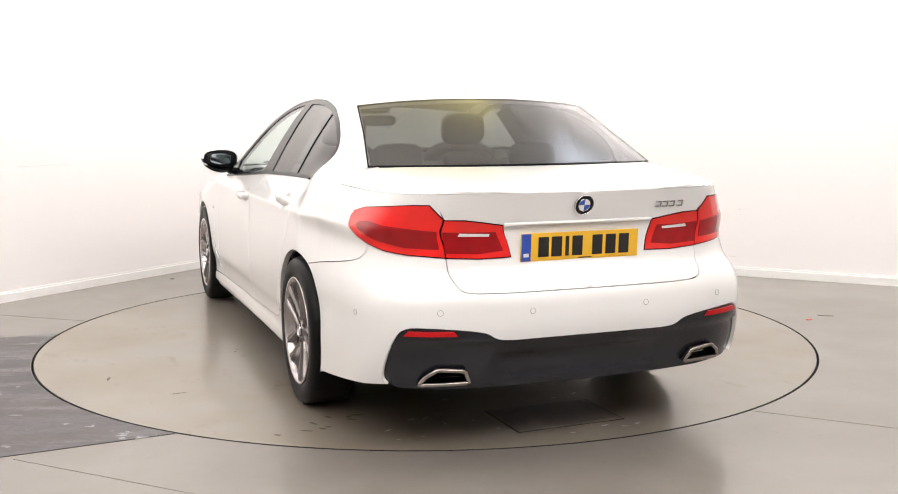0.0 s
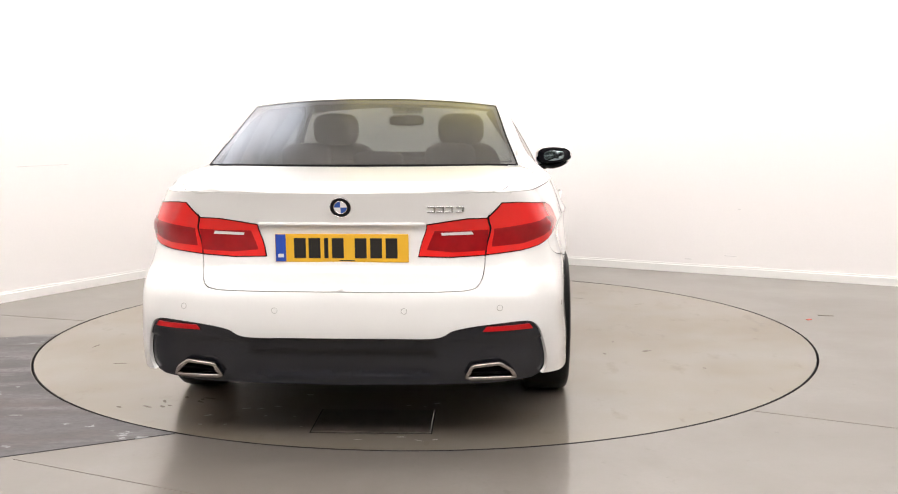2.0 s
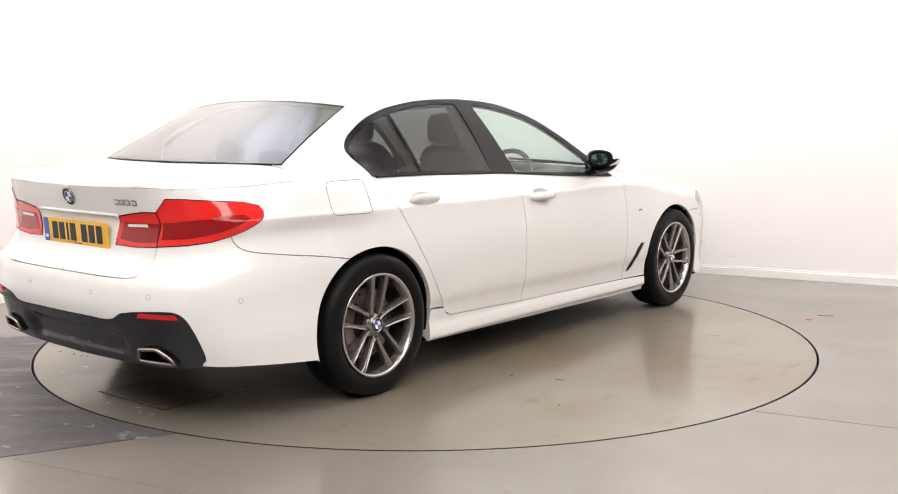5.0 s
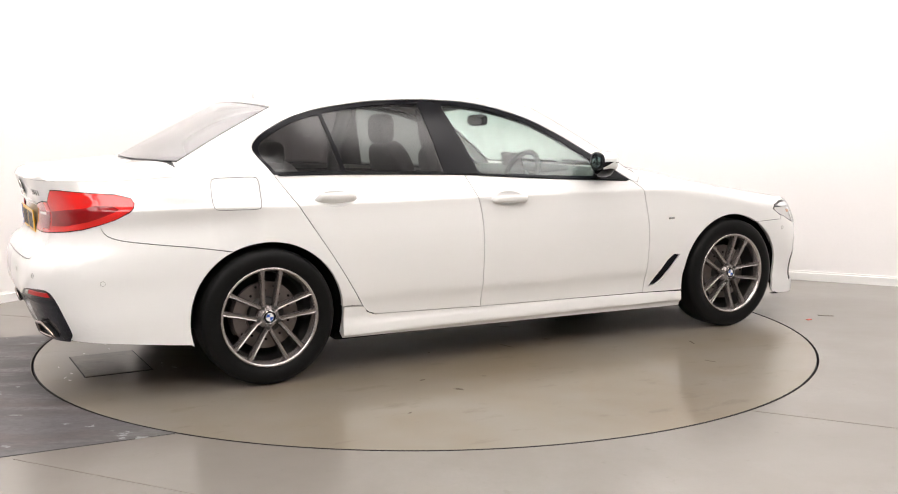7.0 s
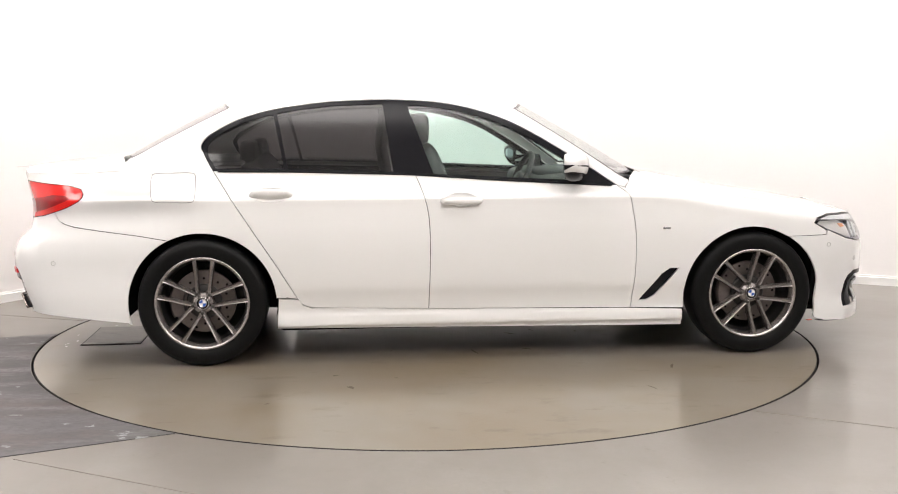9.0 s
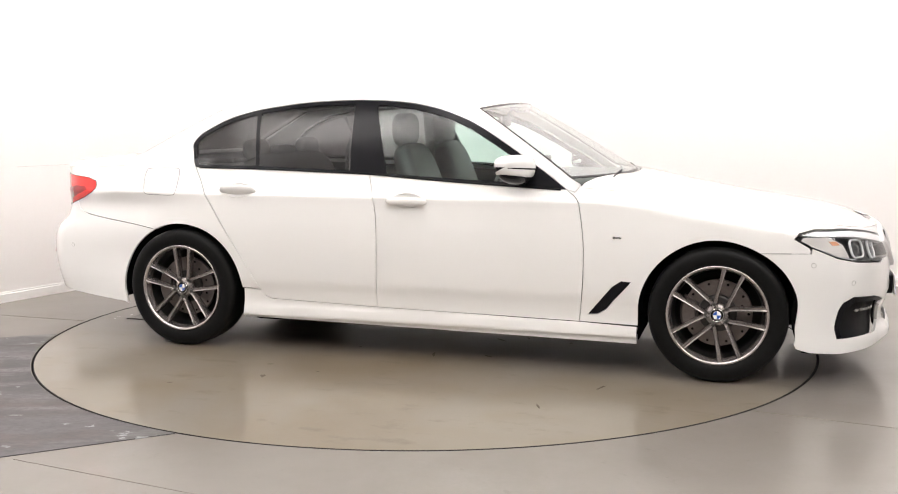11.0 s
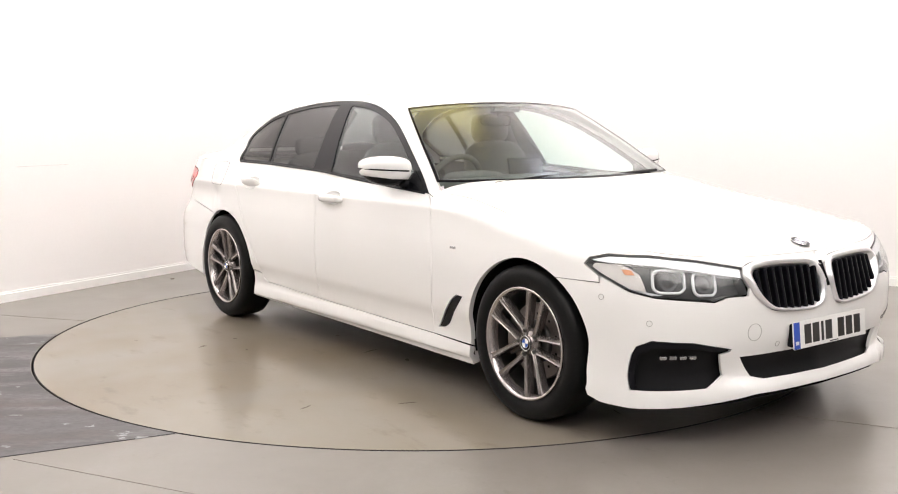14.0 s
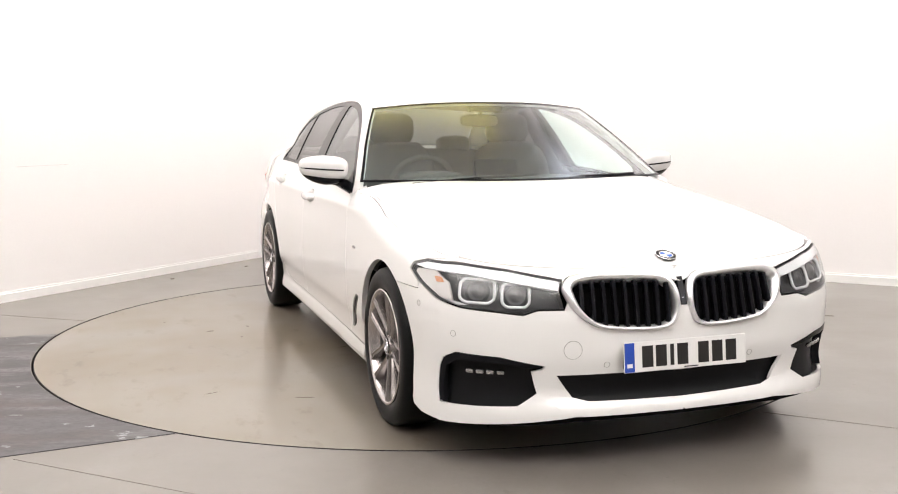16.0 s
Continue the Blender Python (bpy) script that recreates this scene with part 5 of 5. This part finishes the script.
for side in (-1, 1):
    root = new("door_mirror")
    root.parent = car
    c = Vector((0.475, side * 0.955, 1.052))

    def swept(v, side=side):
        o = v.y * side / 0.115
        return Vector((v.x * (1 - 0.18 * max(0, o)) - 0.035 * o, v.y, v.z * (1 - 0.22 * max(0, o)) + 0.006 * o))

    def trimmed(size, cuts, name, mat, label="", close=False, seg=3.2):
        bm = bmesh.new()
        blob(bm, (0, 0, 0), size, seg, 24, 32)
        for co, no in cuts:
            bmesh.ops.bisect_plane(bm, geom=bm.verts[:] + bm.edges[:] + bm.faces[:], plane_co=co, plane_no=no, clear_outer=True)
        if close:
            bmesh.ops.holes_fill(bm, edges=[e for e in bm.edges if len(e.link_faces) == 1])
        for v in bm.verts:
            v.co = c + swept(v.co)
        bmesh.ops.recalc_face_normals(bm, faces=bm.faces)
        return part(name, bm, mat, root, label, sharp=40)

    trimmed((0.078, 0.118, 0.062), [((-0.052, 0, 0), (-1, 0, 0)), ((0, 0, -0.002), (0, 0, -1))], "mirror_cap", M_PAINT)
    trimmed((0.0765, 0.116, 0.066), [((-0.052, 0, 0), (-1, 0, 0)), ((0.0, 0, -0.012), (-0.45, 0, 0.9)), ((0, 0, -0.050), (0, 0, -1))], "mirror_lower_cap", M_PAINT, "white lower mirror cap")
    trimmed((0.068, 0.113, 0.058), [((-0.055, 0, 0), (-1, 0, 0))], "mirror_frame", M_BLACK, "black mirror frame", True)
    trimmed((0.062, 0.104, 0.050), [((-0.0575, 0, 0), (-1, 0, 0)), ((-0.0565, 0, 0), (1, 0, 0))], "mirror_glass", M_MIRROR, "mirror glass, tinted dark for its reflection", True)
    trimmed((0.066, 0.112, 0.088), [((0, 0, -0.048), (0, 0, 1)), ((-0.05, 0, 0), (-1, 0, 0))], "mirror_foot", M_BLACK, "black mirror underside", True, 2.6)
    bm = bmesh.new()
    tube(bm, [(0.47, side * 0.90, 0.982), (0.50, side * 0.855, 0.972), (0.52, side * 0.815, 0.966)], 0.022, 10)
    part("mirror_arm", bm, M_BLACK, root)
    bm = bmesh.new()
    tube(bm, [tuple(c + swept(Vector((0.0775 * math.sqrt(max(0, 1 - abs(k) ** 3.2)) ** 0.7, side * 0.114 * k, -0.008)))) for k in np.linspace(-0.75, 0.97, 13)], 0.004, 6)
    part("indicator_strip", bm, M_BLACK, root)
    # dark corner plate that carries the mirror
    part("mirror_plate", sheet(bmesh.new(), skin, [(0.515, 0.962), (0.53, 1.045), (0.585, 1.012), (0.70, 0.942)], side=side, off=0.001, depth=0.006), M_BLACK, root, smooth=False)

bm = bmesh.new()
rows = []
for t in np.linspace(0, 1, 12):
    x = -1.10 - 0.16 * t
    h = 0.052 * math.sin(min(1, t * 1.15) * math.pi / 2) ** 1.3 * (1 if t < 0.85 else 1 - (t - 0.85) * 1.2)
    w = 0.026 * (0.25 + 0.75 * math.sin(math.pi * min(1, 0.15 + t * 0.75)))
    z0 = float(roof(max(-1.36, x + 0.03), 0.0)[2]) - 0.004
    rows.append([bm.verts.new((x, w * a, z0 + (h + 0.004) * b)) for a, b in ((-1, 0), (-0.75, 0.45), (-0.3, 0.95), (0, 1), (0.3, 0.95), (0.75, 0.45), (1, 0))])
for p, q in zip(rows, rows[1:]):
    for j in range(6):
        bm.faces.new((p[j], p[j + 1], q[j + 1], q[j]))
bm.faces.new(rows[-1])
bmesh.ops.recalc_face_normals(bm, faces=bm.faces)
part("aerial_fin", bm, M_PAINT, car, "white shark-fin aerial")

# ---- cabin ----
def seat(x, y, name):
    root = new(name)
    root.parent = car
    bm = bmesh.new()
    blob(bm, (x + 0.12, y, 0.52), (0.27, 0.25, 0.09), 4)
    part("cushion", bm, M_SEAT, root)
    bm = bmesh.new()
    lean = Matrix.Translation((x - 0.20, y, 0.84)) @ Matrix.Rotation(math.radians(-20), 4, "Y")
    blob(bm, (0, 0, 0), (0.07, 0.245, 0.33), 4)
    bmesh.ops.transform(bm, matrix=lean, verts=bm.verts)
    part("backrest", bm, M_SEAT, root)
    bm = bmesh.new()
    blob(bm, (x - 0.33, y, 1.235), (0.055, 0.135, 0.095), 3.2)
    part("headrest", bm, M_SEAT, root)
    for dy in (-0.06, 0.06):
        bm = bmesh.new()
        tube(bm, [(x - 0.30, y + dy, 1.10), (x - 0.325, y + dy, 1.20)], 0.007, 8)
        part("headrest_post", bm, M_CHROME, root)


seat(0.02, -0.37, "front_seat")
seat(0.02, 0.37, "front_seat")
root = new("rear_bench")
root.parent = car
bm = bmesh.new()
blob(bm, (-0.80, 0, 0.52), (0.28, 0.62, 0.10), 5)
part("cushion", bm, M_SEAT, root)
bm = bmesh.new()
blob(bm, (0, 0, 0), (0.08, 0.60, 0.30), 5)
bmesh.ops.transform(bm, matrix=Matrix.Translation((-1.16, 0, 0.80)) @ Matrix.Rotation(math.radians(-24), 4, "Y"), verts=bm.verts)
part("backrest", bm, M_SEAT, root)
for dy, h in ((-0.36, 0.07), (0, 0.04), (0.36, 0.07)):
    bm = bmesh.new()
    blob(bm, (-1.28, dy, 1.08 + h * 0.4), (0.05, 0.125, h), 3.2)
    part("headrest", bm, M_SEAT, root)
bm = bmesh.new()
box(bm, (0.55, 1.24, 0.03), Matrix.Translation((-1.57, 0, 1.055)), 0.01)
part("parcel_shelf", bm, M_DASH, car, smooth=False)
bm = bmesh.new()
blob(bm, (0.62, 0, 0.88), (0.30, 0.70, 0.115), 4.5, 24, 40)
part("dashboard", bm, M_DASH, car)
bm = bmesh.new()
blob(bm, (0.46, -0.37, 0.985), (0.10, 0.17, 0.035), 3)
part("instrument_hood", bm, M_DASH, car)
bm = bmesh.new()
box(bm, (0.012, 0.25, 0.10), Matrix.Translation((0.45, 0.0, 1.03)) @ Matrix.Rotation(math.radians(-12), 4, "Y"), 0.006)
part("display_screen", bm, M_BLACK, car, smooth=False)
root = new("steering_wheel")
root.parent = car
mw = Matrix.Translation((0.27, -0.37, 0.93)) @ Matrix.Rotation(math.radians(-65), 4, "Y")
bm = bmesh.new()
tube(bm, [mw @ Vector((0.18 * math.cos(t), 0.18 * math.sin(t), 0)) for t in np.linspace(0, 2 * math.pi, 40, endpoint=False)], 0.016, 10, closed=True)
part("wheel_ring", bm, M_SEAT, root)
bm = bmesh.new()
blob(bm, (0, 0, 0), (0.065, 0.075, 0.03), 3, 12, 16)
for a in (90, -90, 180):
    t = math.radians(a)
    box(bm, (0.15, 0.035, 0.016), Matrix.Rotation(t, 4, "Z") @ Matrix.Translation((0.11, 0, 0)), 0.004)
bmesh.ops.transform(bm, matrix=mw, verts=bm.verts)
part("wheel_boss", bm, M_SEAT, root)
bm = bmesh.new()
blob(bm, (0.19, 0, 1.285), (0.02, 0.115, 0.035), 3.5)
tube(bm, [(0.20, 0, 1.30), (0.235, 0, 1.36)], 0.008, 8)
part("cabin_mirror", bm, M_BLACK, car)
bm = bmesh.new()
box(bm, (0.06, 0.20, 0.035), Matrix.Translation((0.27, 0, 1.355)) @ Matrix.Rotation(math.radians(28), 4, "Y"), 0.012)
part("camera_housing", bm, M_BLACK, car, smooth=False)
bm = sheet(bmesh.new(), roof, [(-1.33, -0.96), (0.17, -0.96), (0.17, 0.96), (-1.33, 0.96)], off=-0.03, rim=False, cell=(0.1, 0.15))
part("headlining", bm, M_LINING, car, smooth=False)
for side in (-1, 1):
    bm = sheet(bmesh.new(), skin, [(-1.02, 0.45), (0.75, 0.45), (0.75, 0.93), (0.2, 0.965), (-0.4, 0.995), (-1.40, 1.02), (-1.40, 0.82), (-1.12, 0.70)], side=side, off=-0.05, rim=False, cell=(0.2, 0.06))
    part("door_card", bm, M_DASH, car, smooth=False)
    bm = bmesh.new()
    tube(bm, [tuple(at_skin(s0, z0, -0.05, side)[0]) for s0, z0 in ((-0.47, 0.98), (-0.50, 1.15), (-0.47, 1.38))], 0.045, 10)
    part("door_pillar", bm, M_DASH, car)
bm = bmesh.new()
box(bm, (0.16, 1.36, 0.02), Matrix.Translation((0.90, 0, 0.955)) @ Matrix.Rotation(math.radians(8), 4, "Y"), 0.006)
part("scuttle_panel", bm, M_SATIN, car, smooth=False)
for a, b in (((0.93, -0.62, 0.985), (0.88, 0.05, 1.02)), ((0.95, -0.02, 0.99), (0.87, 0.60, 1.01))):
    bm = bmesh.new()
    tube(bm, [a, ((a[0] + b[0]) / 2 + 0.02, (a[1] + b[1]) / 2, (a[2] + b[2]) / 2 + 0.004), b], 0.008, 8)
    part("wiper", bm, M_SATIN, car)

# the turntable's cover plate, dirt and paint flecks
bm = bmesh.new()
box(bm, (0.33, 0.50, 0.006), Matrix.Translation((-1.862, 0.092, 0.002)) @ Matrix.Rotation(math.radians(1), 4, "Z"), 0.003, 1)
cover = part("cover_plate", bm, M_COVER, turntable, "dark scuffed metal cover plate", smooth=False)
bm = bmesh.new()
box(bm, (0.342, 0.512, 0.003), Matrix.Translation((-1.862, 0.092, 0.0003)) @ Matrix.Rotation(math.radians(1), 4, "Z"))
part("plate_seat", bm, M_GAP, cover, smooth=False)
for i in range(22):
    a, r = rng.uniform(0, 2 * math.pi), rng.uniform(0.3, 2.0)
    dirt_mark(r * math.cos(a), r * math.sin(a), rng.uniform(0.02, 0.12), rng.uniform(0.008, 0.03), rng.uniform(0, 180), turntable, M_DIRT)
for i in range(9):
    dirt_mark(rng.uniform(-1.72, -1.52), rng.uniform(0.85, 1.35), rng.uniform(0.03, 0.09), rng.uniform(0.010, 0.022), rng.uniform(20, 70), turntable, M_DIRT)
for i in range(20):
    dirt_mark(rng.uniform(-2.12, -1.45), rng.uniform(-0.35, 0.85), rng.uniform(0.012, 0.05), rng.uniform(0.006, 0.016), rng.uniform(60, 120), turntable, M_FLECK)


def motions():
    walk(turntable, [(t, pose(0, 0, 0, 0, 0, a)) for t, a in TURN])
    rows = []
    for t, a in TURN:
        c, s = math.cos(math.radians(a)), math.sin(math.radians(a))
        rows.append((t, pose(c * CAR_X - s * CAR_Y, s * CAR_X + c * CAR_Y, 0, 0, 0, a)))
    walk(car, rows)


motions()
